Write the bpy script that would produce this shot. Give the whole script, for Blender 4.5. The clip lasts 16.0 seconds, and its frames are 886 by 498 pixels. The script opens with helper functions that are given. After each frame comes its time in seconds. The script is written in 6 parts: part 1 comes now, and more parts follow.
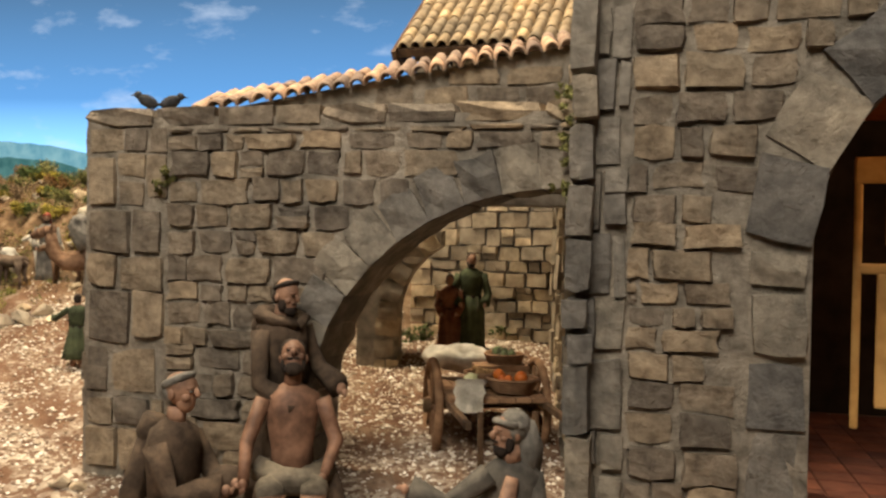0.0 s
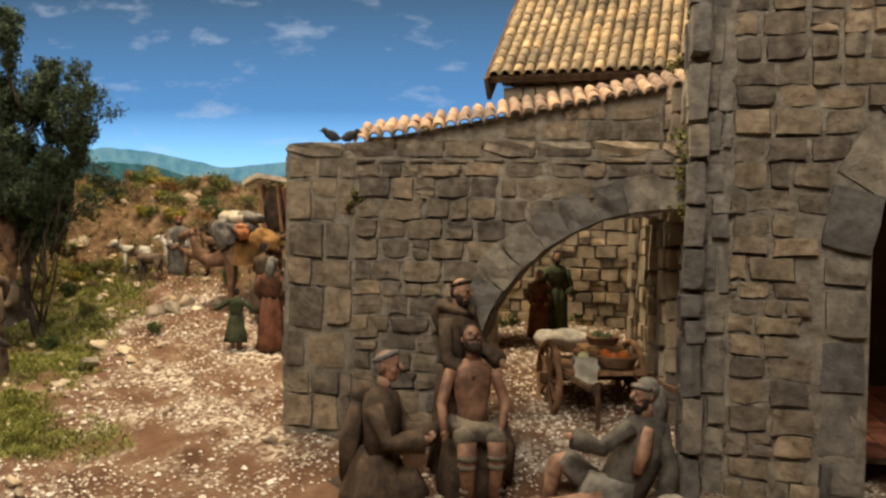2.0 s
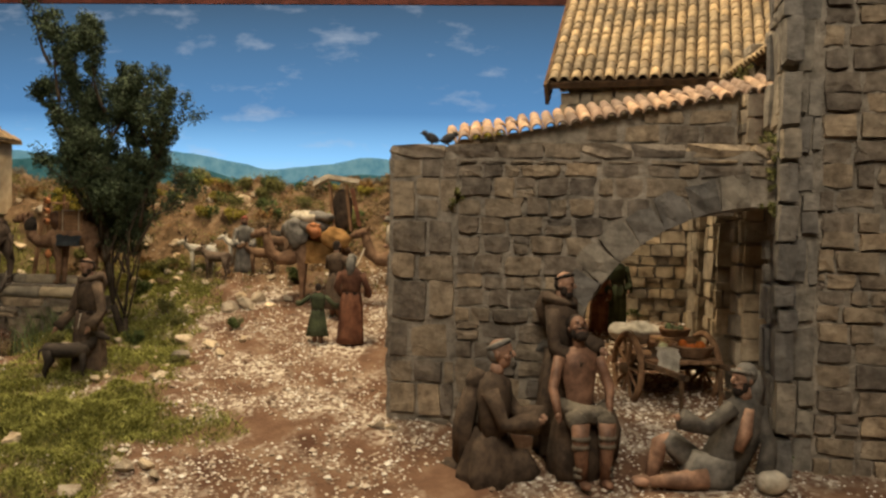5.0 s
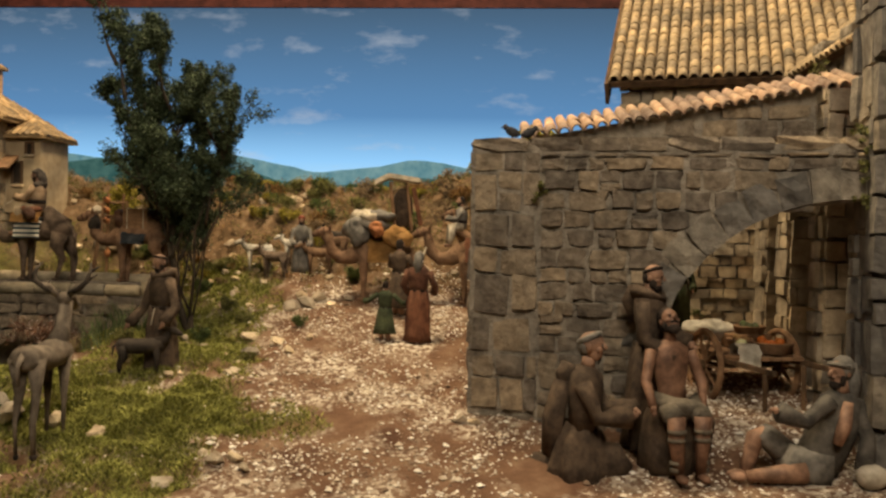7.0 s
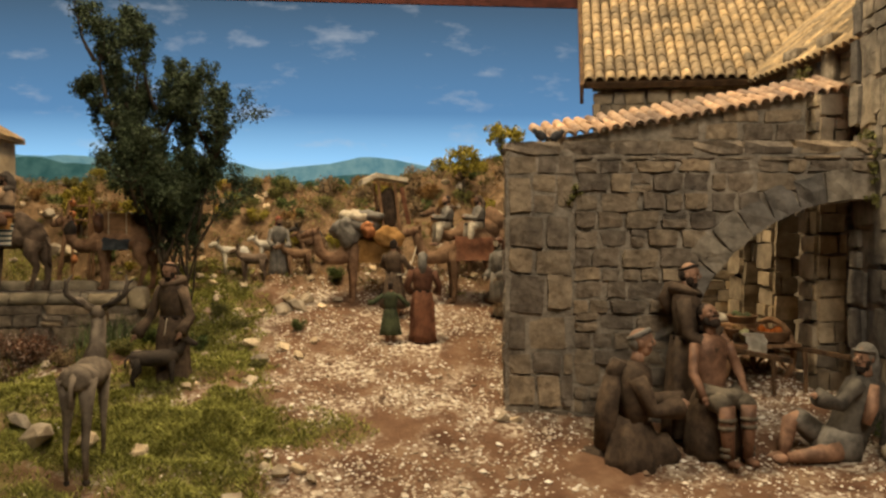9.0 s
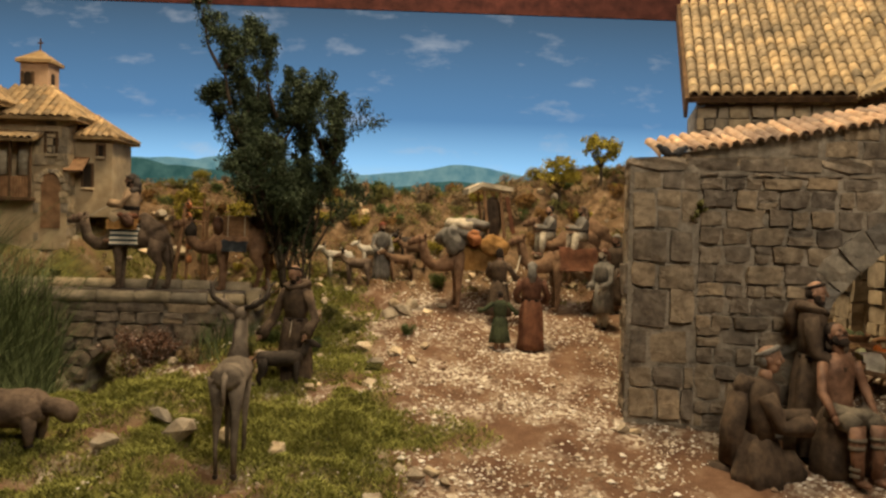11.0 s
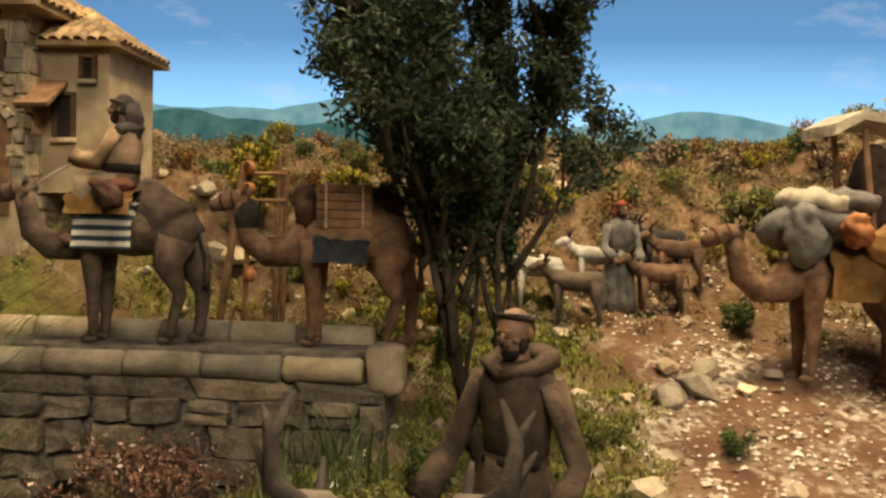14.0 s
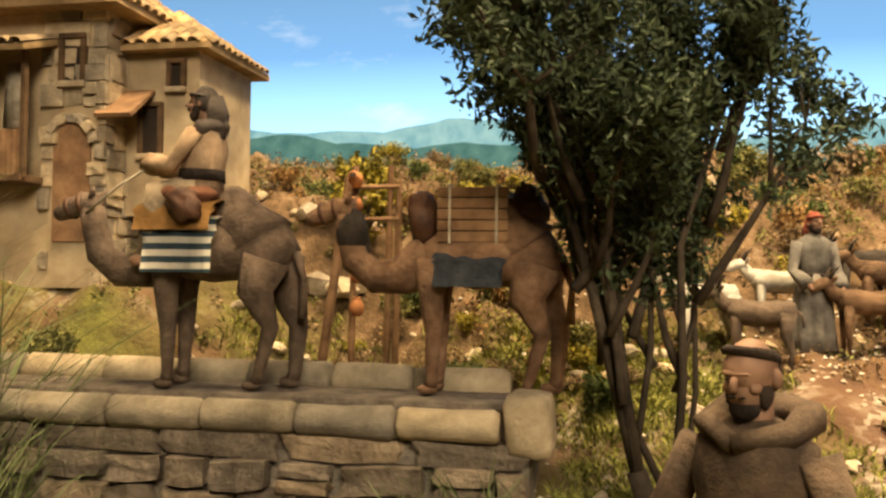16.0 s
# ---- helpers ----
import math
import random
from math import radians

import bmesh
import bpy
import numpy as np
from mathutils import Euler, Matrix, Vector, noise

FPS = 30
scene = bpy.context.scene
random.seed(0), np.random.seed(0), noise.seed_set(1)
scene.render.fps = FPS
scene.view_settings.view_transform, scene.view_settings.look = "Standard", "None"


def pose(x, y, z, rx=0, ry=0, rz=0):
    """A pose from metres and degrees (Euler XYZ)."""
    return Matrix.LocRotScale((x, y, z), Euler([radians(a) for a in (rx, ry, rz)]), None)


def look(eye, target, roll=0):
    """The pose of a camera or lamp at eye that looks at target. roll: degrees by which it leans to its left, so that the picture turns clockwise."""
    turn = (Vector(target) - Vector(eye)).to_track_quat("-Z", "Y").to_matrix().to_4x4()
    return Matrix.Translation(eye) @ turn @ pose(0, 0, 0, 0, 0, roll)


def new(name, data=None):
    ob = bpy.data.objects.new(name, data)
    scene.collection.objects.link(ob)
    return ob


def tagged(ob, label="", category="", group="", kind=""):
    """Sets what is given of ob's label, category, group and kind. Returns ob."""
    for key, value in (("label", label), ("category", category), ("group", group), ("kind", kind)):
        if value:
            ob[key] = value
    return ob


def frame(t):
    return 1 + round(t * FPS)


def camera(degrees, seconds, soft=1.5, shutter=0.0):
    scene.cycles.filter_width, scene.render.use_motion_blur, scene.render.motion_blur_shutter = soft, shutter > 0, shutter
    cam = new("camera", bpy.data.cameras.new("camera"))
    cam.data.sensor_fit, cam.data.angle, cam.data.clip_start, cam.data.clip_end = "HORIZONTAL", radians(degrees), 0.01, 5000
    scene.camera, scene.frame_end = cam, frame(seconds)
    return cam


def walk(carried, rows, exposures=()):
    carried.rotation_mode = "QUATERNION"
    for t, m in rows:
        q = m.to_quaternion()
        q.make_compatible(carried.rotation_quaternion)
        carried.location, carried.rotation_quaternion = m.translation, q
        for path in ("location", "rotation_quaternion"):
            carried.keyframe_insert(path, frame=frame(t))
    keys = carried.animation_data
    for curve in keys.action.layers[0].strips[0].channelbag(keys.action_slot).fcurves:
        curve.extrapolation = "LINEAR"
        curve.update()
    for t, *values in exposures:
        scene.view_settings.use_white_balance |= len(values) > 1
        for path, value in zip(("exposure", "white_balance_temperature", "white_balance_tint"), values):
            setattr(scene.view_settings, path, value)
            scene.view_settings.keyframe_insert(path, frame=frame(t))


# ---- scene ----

# ---------------- camera ----------------
cam = camera(54.0, 16.0, soft=2.5)
PATH = [
    (0, pose(0.4952, -0.9502, 0.2544, 89.438, -1.123, 5.186)),
    (0.5, pose(0.4779, -1.0508, 0.2646, 89.181, -1.589, 7.530)),
    (1, pose(0.3883, -1.0608, 0.2784, 88.671, -1.698, 6.073)),
    (1.5, pose(0.3331, -1.0759, 0.2780, 88.437, -1.233, 4.477)),
    (2, pose(0.3238, -1.2240, 0.2803, 88.511, -1.064, 4.567)),
    (2.5, pose(0.2956, -1.3279, 0.2912, 88.032, -0.656, 4.397)),
    (3, pose(0.2463, -1.3281, 0.2833, 88.017, -0.854, 3.641)),
    (3.5, pose(0.1990, -1.3278, 0.2752, 87.927, -1.040, 2.853)),
    (4, pose(0.1722, -1.3240, 0.2719, 88.026, -1.133, 2.621)),
    (6.5, pose(0.1081, -1.2974, 0.2470, 89.850, -0.997, 4.352)),
    (7, pose(0.0467, -1.3112, 0.2368, 89.613, -1.158, 3.842)),
    (7.5, pose(-0.0565, -1.3384, 0.2314, 88.951, -0.308, -0.938)),
    (8, pose(-0.1504, -1.3435, 0.2401, 88.555, 0.027, -4.593)),
    (8.5, pose(-0.2216, -1.3317, 0.2434, 88.547, 0.163, -6.912)),
    (9, pose(-0.2164, -1.3228, 0.2554, 88.962, -0.075, -5.185)),
    (11.5, pose(-0.3899, -1.3459, 0.2645, 89.164, -1.404, -1.856)),
    (12, pose(-0.4333, -1.1134, 0.2707, 88.679, -1.042, -1.381)),
    (12.5, pose(-0.4426, -0.8871, 0.2941, 87.301, -1.158, 0.520)),
    (13, pose(-0.4816, -0.6960, 0.3006, 86.557, -1.422, 1.396)),
    (13.5, pose(-0.5270, -0.5276, 0.2846, 86.830, -1.713, 1.765)),
    (14, pose(-0.5438, -0.3879, 0.2552, 88.669, -1.273, 3.800)),
    (14.5, pose(-0.5579, -0.2684, 0.2350, 90.344, -1.002, 5.914)),
    (15, pose(-0.5664, -0.2179, 0.2318, 91.040, -0.983, 7.495)),
    (15.5, pose(-0.5767, -0.2199, 0.2337, 91.201, -0.771, 9.060)),
    (16, pose(-0.5868, -0.2203, 0.2329, 91.547, -0.628, 11.042)),
]
walk(cam, PATH, exposures=[(0.0, 0.75, 6500, 10), (1.5, 0.5, 6500, 10), (2.5, 0.25, 6700, 10), (4.0, 0.15, 6800, 10), (7.0, 0.1, 7300, 11), (9.0, 0.1, 7500, 11), (11.5, 0.05, 7400, 11), (12.5, 0.28, 7100, 11), (13.5, 0.3, 7100, 11), (14.5, 0.75, 7800, 11), (15.0, 1.0, 8200, 12), (16.0, 1.2, 8200, 12)])

# ---------------- light ----------------
world = bpy.data.worlds.new("room_light")
scene.world = world
world.use_nodes = True
world.node_tree.nodes["Background"].inputs["Color"].default_value = (1.0, 0.86, 0.7, 1)
world.node_tree.nodes["Background"].inputs["Strength"].default_value = 0.10


def lamp(name, eye, target, watts, size, colour):
    data = bpy.data.lights.new(name, "AREA")
    data.energy, data.shape, data.size, data.color = watts, "DISK", size, colour
    ob = new(name, data)
    ob.matrix_world = look(eye, target)
    return ob


lamp("stage_lamp_top", (-0.22, 0.36, 2.0), (0.1, 0.3, 0.0), 41, 0.4, (1.0, 0.84, 0.6))
lamp("stage_lamp_left", (-0.9, 0.1, 1.8), (-0.7, 0.4, 0.1), 12, 0.4, (1.0, 0.83, 0.58))
lamp("stage_lamp_front", (0.1, -1.6, 1.6), (0.1, 0.2, 0.15), 28, 1.0, (1.0, 0.92, 0.8))


# ---------------- material helpers ----------------
class Mat:
    """A node material: colour mixed by noise at two scales, with bump."""

    def __init__(self, name, rough=0.9, metal=0.0, spec=0.3):
        self.m = bpy.data.materials.new(name)
        self.m.use_nodes = True
        self.t = self.m.node_tree
        self.b = self.t.nodes["Principled BSDF"]
        self.b.inputs["Roughness"].default_value = rough
        self.b.inputs["Metallic"].default_value = metal
        self.b.inputs["Specular IOR Level"].default_value = spec
        self.geo = None

    def node(self, kind, **kw):
        n = self.t.nodes.new(kind)
        for k, v in kw.items():
            setattr(n, k, v)
        return n

    def link(self, a, b):
        self.t.links.new(a, b)

    def pos(self, local=False):
        if local:
            return self.node("ShaderNodeTexCoord").outputs["Object"]
        return self.node("ShaderNodeNewGeometry").outputs["Position"]

    def noise(self, scale, detail=4, rough=0.6, local=False, stretch=None):
        n = self.node("ShaderNodeTexNoise")
        n.inputs["Scale"].default_value = scale
        n.inputs["Detail"].default_value = detail
        n.inputs["Roughness"].default_value = rough
        p = self.pos(local)
        if stretch:
            mp = self.node("ShaderNodeMapping")
            mp.inputs["Scale"].default_value = stretch
            self.link(p, mp.inputs["Vector"])
            p = mp.outputs["Vector"]
        self.link(p, n.inputs["Vector"])
        return n.outputs["Fac"]

    def ramp(self, fac, stops):
        r = self.node("ShaderNodeValToRGB")
        e = r.color_ramp.elements
        while len(e) < len(stops):
            e.new(0.5)
        for i, (p, c) in enumerate(stops):
            e[i].position, e[i].color = p, (*c, 1)
        self.link(fac, r.inputs["Fac"])
        return r.outputs["Color"]

    def mix(self, fac, a, b, mode="MIX"):
        n = self.node("ShaderNodeMix", data_type="RGBA", blend_type=mode)
        for sock, v in ((n.inputs["Factor"], fac), (n.inputs["A"], a), (n.inputs["B"], b)):
            if isinstance(v, (int, float)):
                sock.default_value = v
            elif isinstance(v, tuple):
                sock.default_value = (*v, 1)
            else:
                self.link(v, sock)
        return n.outputs["Result"]

    def colour(self, c):
        self.link(c, self.b.inputs["Base Color"])
        return self

    def bump(self, fac, strength=0.5, distance=0.002):
        n = self.node("ShaderNodeBump")
        n.inputs["Strength"].default_value, n.inputs["Distance"].default_value = strength, distance
        self.link(fac, n.inputs["Height"])
        self.link(n.outputs["Normal"], self.b.inputs["Normal"])
        return self

    def rand(self):
        return self.node("ShaderNodeObjectInfo").outputs["Random"]

    def island(self):
        return self.node("ShaderNodeNewGeometry").outputs["Random Per Island"]


def grainy(name, dark, light, scale=40.0, rough=0.9, big=8.0, amount=0.35, bump=0.4, dist=0.0015, vary="", metal=0.0, spec=0.25, bscale=0.0):
    """Two colours mixed by coarse and fine noise, with fine relief; vary: by object or by island."""
    m = Mat(name, rough, metal, spec)
    fine = m.noise(bscale or scale * 4, 6, 0.7)
    c = m.ramp(m.noise(scale, 5), [(0.32, dark), (0.68, light)])
    stain = m.ramp(m.noise(big, 3), [(0.35, (1 - amount,) * 3), (0.65, (1.1, 1.07, 1.03))])
    c = m.mix(1.0, c, stain, "MULTIPLY")
    if vary:
        r = m.rand() if vary == "object" else m.island()
        c = m.mix(1.0, c, m.ramp(r, [(0.0, (0.62, 0.62, 0.64)), (0.45, (0.96, 0.92, 0.87)), (0.8, (1.15, 1.08, 0.96)), (1.0, (1.5, 1.36, 1.16))]), "MULTIPLY")
    return m.colour(c).bump(fine, bump, dist)


STONE = grainy("weathered_stone", (0.155, 0.125, 0.095), (0.40, 0.34, 0.265), 55, big=16, vary="object", bump=1.0, dist=0.007, bscale=95)
STONE_GREY = grainy("grey_stone", (0.15, 0.14, 0.125), (0.33, 0.31, 0.275), 50, big=14, vary="object", bump=1.0, dist=0.007, bscale=80)
STONE_PALE = grainy("pale_stone", (0.27, 0.225, 0.165), (0.5, 0.435, 0.335), 45, big=14, vary="object", bump=0.9, dist=0.005, bscale=95)
MORTAR = grainy("lime_mortar", (0.20, 0.17, 0.13), (0.46, 0.40, 0.32), 60, big=16, bump=1.0, dist=0.005)
TILE = grainy("clay_tile", (0.27, 0.205, 0.13), (0.48, 0.395, 0.27), 60, big=12, vary="object", bump=0.4)
TILE_DULL = grainy("dull_clay_tile", (0.25, 0.175, 0.1), (0.46, 0.35, 0.22), 60, big=12, vary="object", bump=0.4)
TILE_RED = grainy("red_clay_tile", (0.31, 0.20, 0.14), (0.56, 0.43, 0.33), 60, big=20, vary="object", bump=0.4)
THATCH = grainy("ochre_roof", (0.25, 0.17, 0.09), (0.42, 0.31, 0.18), 60, big=12, vary="island", bump=0.5)
PLASTER = grainy("ochre_plaster", (0.34, 0.25, 0.15), (0.54, 0.43, 0.28), 30, big=9, bump=0.5)
WOOD = grainy("dark_wood", (0.06, 0.035, 0.02), (0.16, 0.095, 0.05), 50, big=20, bump=0.5)
WOOD_MID = grainy("brown_wood", (0.16, 0.085, 0.045), (0.34, 0.2, 0.11), 50, big=20, bump=0.5)
WOOD_PALE = grainy("honey_wood", (0.42, 0.23, 0.07), (0.66, 0.4, 0.14), 30, big=10, bump=0.3, rough=0.6)
# near-black colour that stands in for the shade inside openings
DARK = grainy("interior_shade", (0.02, 0.014, 0.01), (0.05, 0.035, 0.025), 20)


# ---------------- mesh helpers ----------------
def mesh_of(name, bm, mats, smooth=True):
    me = bpy.data.meshes.new(name)
    bm.normal_update()
    bm.to_mesh(me)
    bm.free()
    for m in mats if isinstance(mats, (list, tuple)) else [mats]:
        me.materials.append(m.m)
    if smooth:
        for p in me.polygons:
            p.use_smooth = True
    return me


def part(name, bm, material, parent, label="", smooth=False):
    ob = new(name, mesh_of(name, bm, material, smooth))
    ob.parent = parent
    return tagged(ob, label)


def thing(name, label, category, at=None, group="", kind=""):
    ob = new(name)
    ob.empty_display_size = 0.02
    if at is not None:
        ob.matrix_world = at
    return tagged(ob, label, category, group, kind)


def box(bm, c, s, bevel=0.0, rot=None, mat=0):
    r = bmesh.ops.create_cube(bm, size=1.0)
    vs = r["verts"]
    bmesh.ops.scale(bm, vec=s, verts=vs)
    if bevel:
        es = list({e for v in vs for e in v.link_edges})
        out = bmesh.ops.bevel(bm, geom=es, offset=bevel, segments=2, affect="EDGES", profile=0.6)
        vs = list({v for f in out["faces"] for v in f.verts} | {v for v in vs if v.is_valid})
    m = Matrix.Translation(c) @ (rot if rot else Matrix())
    bmesh.ops.transform(bm, matrix=m, verts=vs)
    for f in {f for v in vs for f in v.link_faces}:
        f.material_index = mat
    return vs


def ball(bm, c, r, mat=0, seg=14, rings=9, rot=None):
    out = bmesh.ops.create_uvsphere(bm, u_segments=seg, v_segments=rings, radius=1.0)
    r = (r, r, r) if isinstance(r, (int, float)) else r
    m = Matrix.Translation(c) @ (rot if rot else Matrix()) @ Matrix.Diagonal((*r, 1))
    bmesh.ops.transform(bm, matrix=m, verts=out["verts"])
    for f in {f for v in out["verts"] for f in v.link_faces}:
        f.material_index = mat


def tube(bm, pts, radii, mat=0, seg=10, fold=0.0, folds=7, flat=1.0):
    """A capped tube through pts; radii: one a point; fold: depth of lengthwise folds; flat: thinness across the second axis."""
    pts = [Vector(p) for p in pts]
    rings = []
    ref = None
    for i, p in enumerate(pts):
        d = (pts[min(i + 1, len(pts) - 1)] - pts[max(i - 1, 0)]).normalized()
        if ref is None:
            ref = Vector((1, 0, 0)) if abs(d.x) < 0.8 else Vector((0, 1, 0))
        u = (ref - d * ref.dot(d)).normalized()
        ref = u
        w = d.cross(u)
        ring = []
        for k in range(seg):
            a = 2 * math.pi * k / seg
            r = radii[i] * (1 + fold * math.sin(folds * a + 0.7 * i))
            ring.append(bm.verts.new(p + u * (r * math.cos(a)) + w * (r * flat * math.sin(a))))
        rings.append(ring)
    for a, b in zip(rings, rings[1:]):
        for k in range(seg):
            f = bm.faces.new((a[k], a[(k + 1) % seg], b[(k + 1) % seg], b[k]))
            f.material_index = mat
    for ring, order in ((rings[0], -1), (rings[-1], 1)):
        f = bm.faces.new(ring[::order])
        f.material_index = mat


def prism(bm, outline, y0, y1, mat=0):
    """A plate with an outline in x and z, from y0 to y1."""
    a = [bm.verts.new((x, y0, z)) for x, z in outline]
    b = [bm.verts.new((x, y1, z)) for x, z in outline]
    fs = [bm.faces.new(a), bm.faces.new(b[::-1])]
    n = len(a)
    for i in range(n):
        fs.append(bm.faces.new((a[i], b[i], b[(i + 1) % n], a[(i + 1) % n])))
    for f in fs:
        f.material_index = mat
    bmesh.ops.recalc_face_normals(bm, faces=fs)


def rock_mesh(name, seed, mat, cuts=1, power=5.0, rough=0.1):
    """A unit block with rounded, uneven edges."""
    bm = bmesh.new()
    bmesh.ops.create_cube(bm, size=2.0)
    bmesh.ops.subdivide_edges(bm, edges=bm.edges[:], cuts=cuts, use_grid_fill=True)
    for v in bm.verts:
        p = v.co
        k = (abs(p.x) ** power + abs(p.y) ** power + abs(p.z) ** power) ** (1 / power)
        p /= k
        p *= 1 + rough * noise.noise(p * 1.3 + Vector((seed * 7.1, seed * 3.3, 0))) + 0.35 * rough * noise.noise(p * 3.1 + Vector((seed * 2.7, 0, seed * 5.3)))
        v.co = p * 0.5
    return mesh_of(name, bm, mat, False)


def stones(parent, mesh_list, frame_m, u0, u1, v0, v1, course, width, keep, depth=0.02, proud=0.004, rng=None, name="stone", limit=None, ends=None):
    """Courses of stones on a face: frame_m has u along x, v along z and the outside at -y."""
    rng = rng or random.Random(3)
    v = v0
    count = 0
    while v < v1 - 0.004:
        h = min(course * rng.uniform(0.72, 1.3), v1 - v)
        u = u0 - rng.uniform(0, width * 0.5)
        while u < u1:
            w = width * rng.uniform(0.55, 1.5)
            if ends and u <= u0:
                w = width * rng.uniform(1.1, 1.7)
                u = u0
            a, b = max(u, u0), min(u + w, u1)
            u += w
            if b - a < 0.008:
                continue
            hh = h * rng.uniform(0.86, 1.0)
            if not keep((a + b) / 2, v + h / 2, (b - a) / 2, h / 2):
                continue
            cells = [(v, h)]
            if b - a < width * 0.95 and h > course * 0.85 and rng.random() < 0.22:
                cut = h * rng.uniform(0.4, 0.6)
                cells = [(v, cut), (v + cut, h - cut)]
            for cv, ch in cells:
                ob = new(name, rng.choice(mesh_list))
                ob.parent = parent
                flip = rng.choice((0.0, math.pi))
                lift = rng.uniform(-0.06, 0.06) * h
                ob.matrix_basis = frame_m @ Matrix.Translation(((a + b) / 2, depth / 2 - proud * rng.uniform(0.35, 1.6), cv + ch / 2 + lift)) @ Euler((rng.uniform(-0.07, 0.07), flip + rng.uniform(-0.06, 0.06), rng.uniform(-0.06, 0.06))).to_matrix().to_4x4() @ Matrix.Diagonal(((b - a) * rng.uniform(0.87, 0.98), depth, ch * rng.uniform(0.84, 0.98), 1))
                count += 1
        v += h
    return count


# ---------------- ground ----------------
def step(a, b, x):
    t = min(1, max(0, (x - a) / (b - a)))
    return t * t * (3 - 2 * t)


def ground_z(x, y):
    """Height of the modelled ground: rising to the back, with a stream bed to the left and a hill behind."""
    z = float(np.interp(y, [-1.0, -0.45, -0.2, 0.0, 0.1, 0.3, 0.5, 0.65, 0.8, 0.95, 1.3], [-0.16, -0.12, -0.075, -0.018, 0.0, 0.05, 0.112, 0.172, 0.28, 0.365, 0.355]))
    z += 0.085 * step(0.55, 0.9, y) * step(-0.2, 0.2, x)
    z += 0.02 * step(-0.1, -0.3, y) * step(0.1, 0.5, x)
    yard = step(0.12, 0.25, x) * step(0.0, 0.1, y) * step(0.8, 0.6, y)
    z = z * (1 - yard) + yard * (-0.012 + 0.2 * max(0, y - 0.1) * (1 - step(0.66, 0.74, x)))
    # stream bed under the bridge
    c = -0.90 - 0.35 * max(0, 0.34 - y)
    bed = math.exp(-((x - c) / 0.12) ** 2) * step(-0.02, 0.16, y) * step(0.75, 0.5, y)
    z -= bed * (0.13 + 0.12 * max(0, y - 0.1))
    # house terrace
    z += 0.10 * step(-0.85, -1.05, x) * step(0.42, 0.6, y) * step(0.95, 0.72, y)
    # mossy mounds beside the path
    left = step(-0.26, -0.42, x + 0.12 * y)
    n = noise.noise(Vector((x * 9, y * 9, 1.0))) * 0.02 + noise.noise(Vector((x * 28, y * 28, 4.0))) * 0.012
    z += n * (0.18 + left) + 0.012 * left * step(0.5, 0.0, y)
    z += noise.noise(Vector((x * 7, y * 7, 8.0))) * 0.045 * step(0.6, 0.85, y)
    z += (abs(noise.noise(Vector((x * 19, y * 19, 14.0)))) - 0.2) * 0.045 * step(0.52, 0.7, y)
    return z


def mossy(x, y):
    """How much moss grows at a place, from 0 to 1."""
    left = step(-0.25, -0.40, x + 0.05 + 0.1 * y)
    n = noise.noise(Vector((x * 8, y * 8, 20))) * 0.5 + 0.5 * noise.noise(Vector((x * 20, y * 20, 31)))
    front = math.exp(-(((x + 0.42) / 0.17) ** 2 + ((y + 0.05) / 0.07) ** 2)) * 1.3
    return left * max(0, n + 0.5) * step(0.75, 0.6, y) + front * max(0.2, n + 0.75)


def make_ground():
    nx, ny = 260, 200
    xs = np.linspace(-2.2, 1.8, nx)
    ys = np.linspace(-0.62, 1.18, ny)
    verts = [(float(x), float(y), ground_z(float(x), float(y))) for y in ys for x in xs]
    faces = [(j * nx + i, j * nx + i + 1, (j + 1) * nx + i + 1, (j + 1) * nx + i) for j in range(ny - 1) for i in range(nx - 1)]
    me = bpy.data.meshes.new("ground")
    me.from_pydata(verts, [], faces)
    for p in me.polygons:
        p.use_smooth = True
    cover = me.color_attributes.new("cover", "FLOAT_COLOR", "POINT")
    for i, v in enumerate(verts):
        cover.data[i].color = (min(1, max(0, mossy(v[0], v[1]) * 1.5 - 0.25)), step(0.5, 0.68, v[1] + 0.06 * noise.noise(Vector((v[0] * 9, v[1] * 9, 3)))), 0, 1)
    m = Mat("earth_and_gravel", 0.95, 0, 0.15)
    soil = m.ramp(m.noise(16, 5), [(0.3, (0.085, 0.042, 0.025)), (0.5, (0.16, 0.088, 0.052)), (0.7, (0.25, 0.165, 0.105))])
    speck = m.node("ShaderNodeTexVoronoi")
    speck.inputs["Scale"].default_value = 150
    m.link(m.pos(), speck.inputs["Vector"])
    patch = m.ramp(m.noise(9, 4), [(0.47, (0, 0, 0)), (0.62, (1, 1, 1))])
    grit = m.ramp(speck.outputs["Color"], [(0.35, (0.16, 0.095, 0.062)), (0.76, (0.58, 0.5, 0.39))])
    c = m.mix(patch, soil, grit)
    at = m.node("ShaderNodeAttribute", attribute_name="cover")
    green = m.ramp(m.noise(60, 5), [(0.35, (0.07, 0.065, 0.02)), (0.65, (0.17, 0.165, 0.045))])
    dry = m.ramp(m.noise(38, 6, 0.7), [(0.28, (0.05, 0.03, 0.016)), (0.45, (0.12, 0.075, 0.04)), (0.58, (0.20, 0.125, 0.07)), (0.74, (0.33, 0.25, 0.165))])
    sp = m.node("ShaderNodeSeparateColor")
    m.link(at.outputs["Color"], sp.inputs[0])
    c = m.mix(sp.outputs[1], c, dry)
    c = m.mix(sp.outputs[0], c, green)
    m.colour(c).bump(m.noise(220, 5), 0.8, 0.004)
    me.materials.append(m.m)
    return tagged(new("ground", me), "modelled brown earth ground with pale gravel path", "ground", kind="structure")


ground = make_ground()

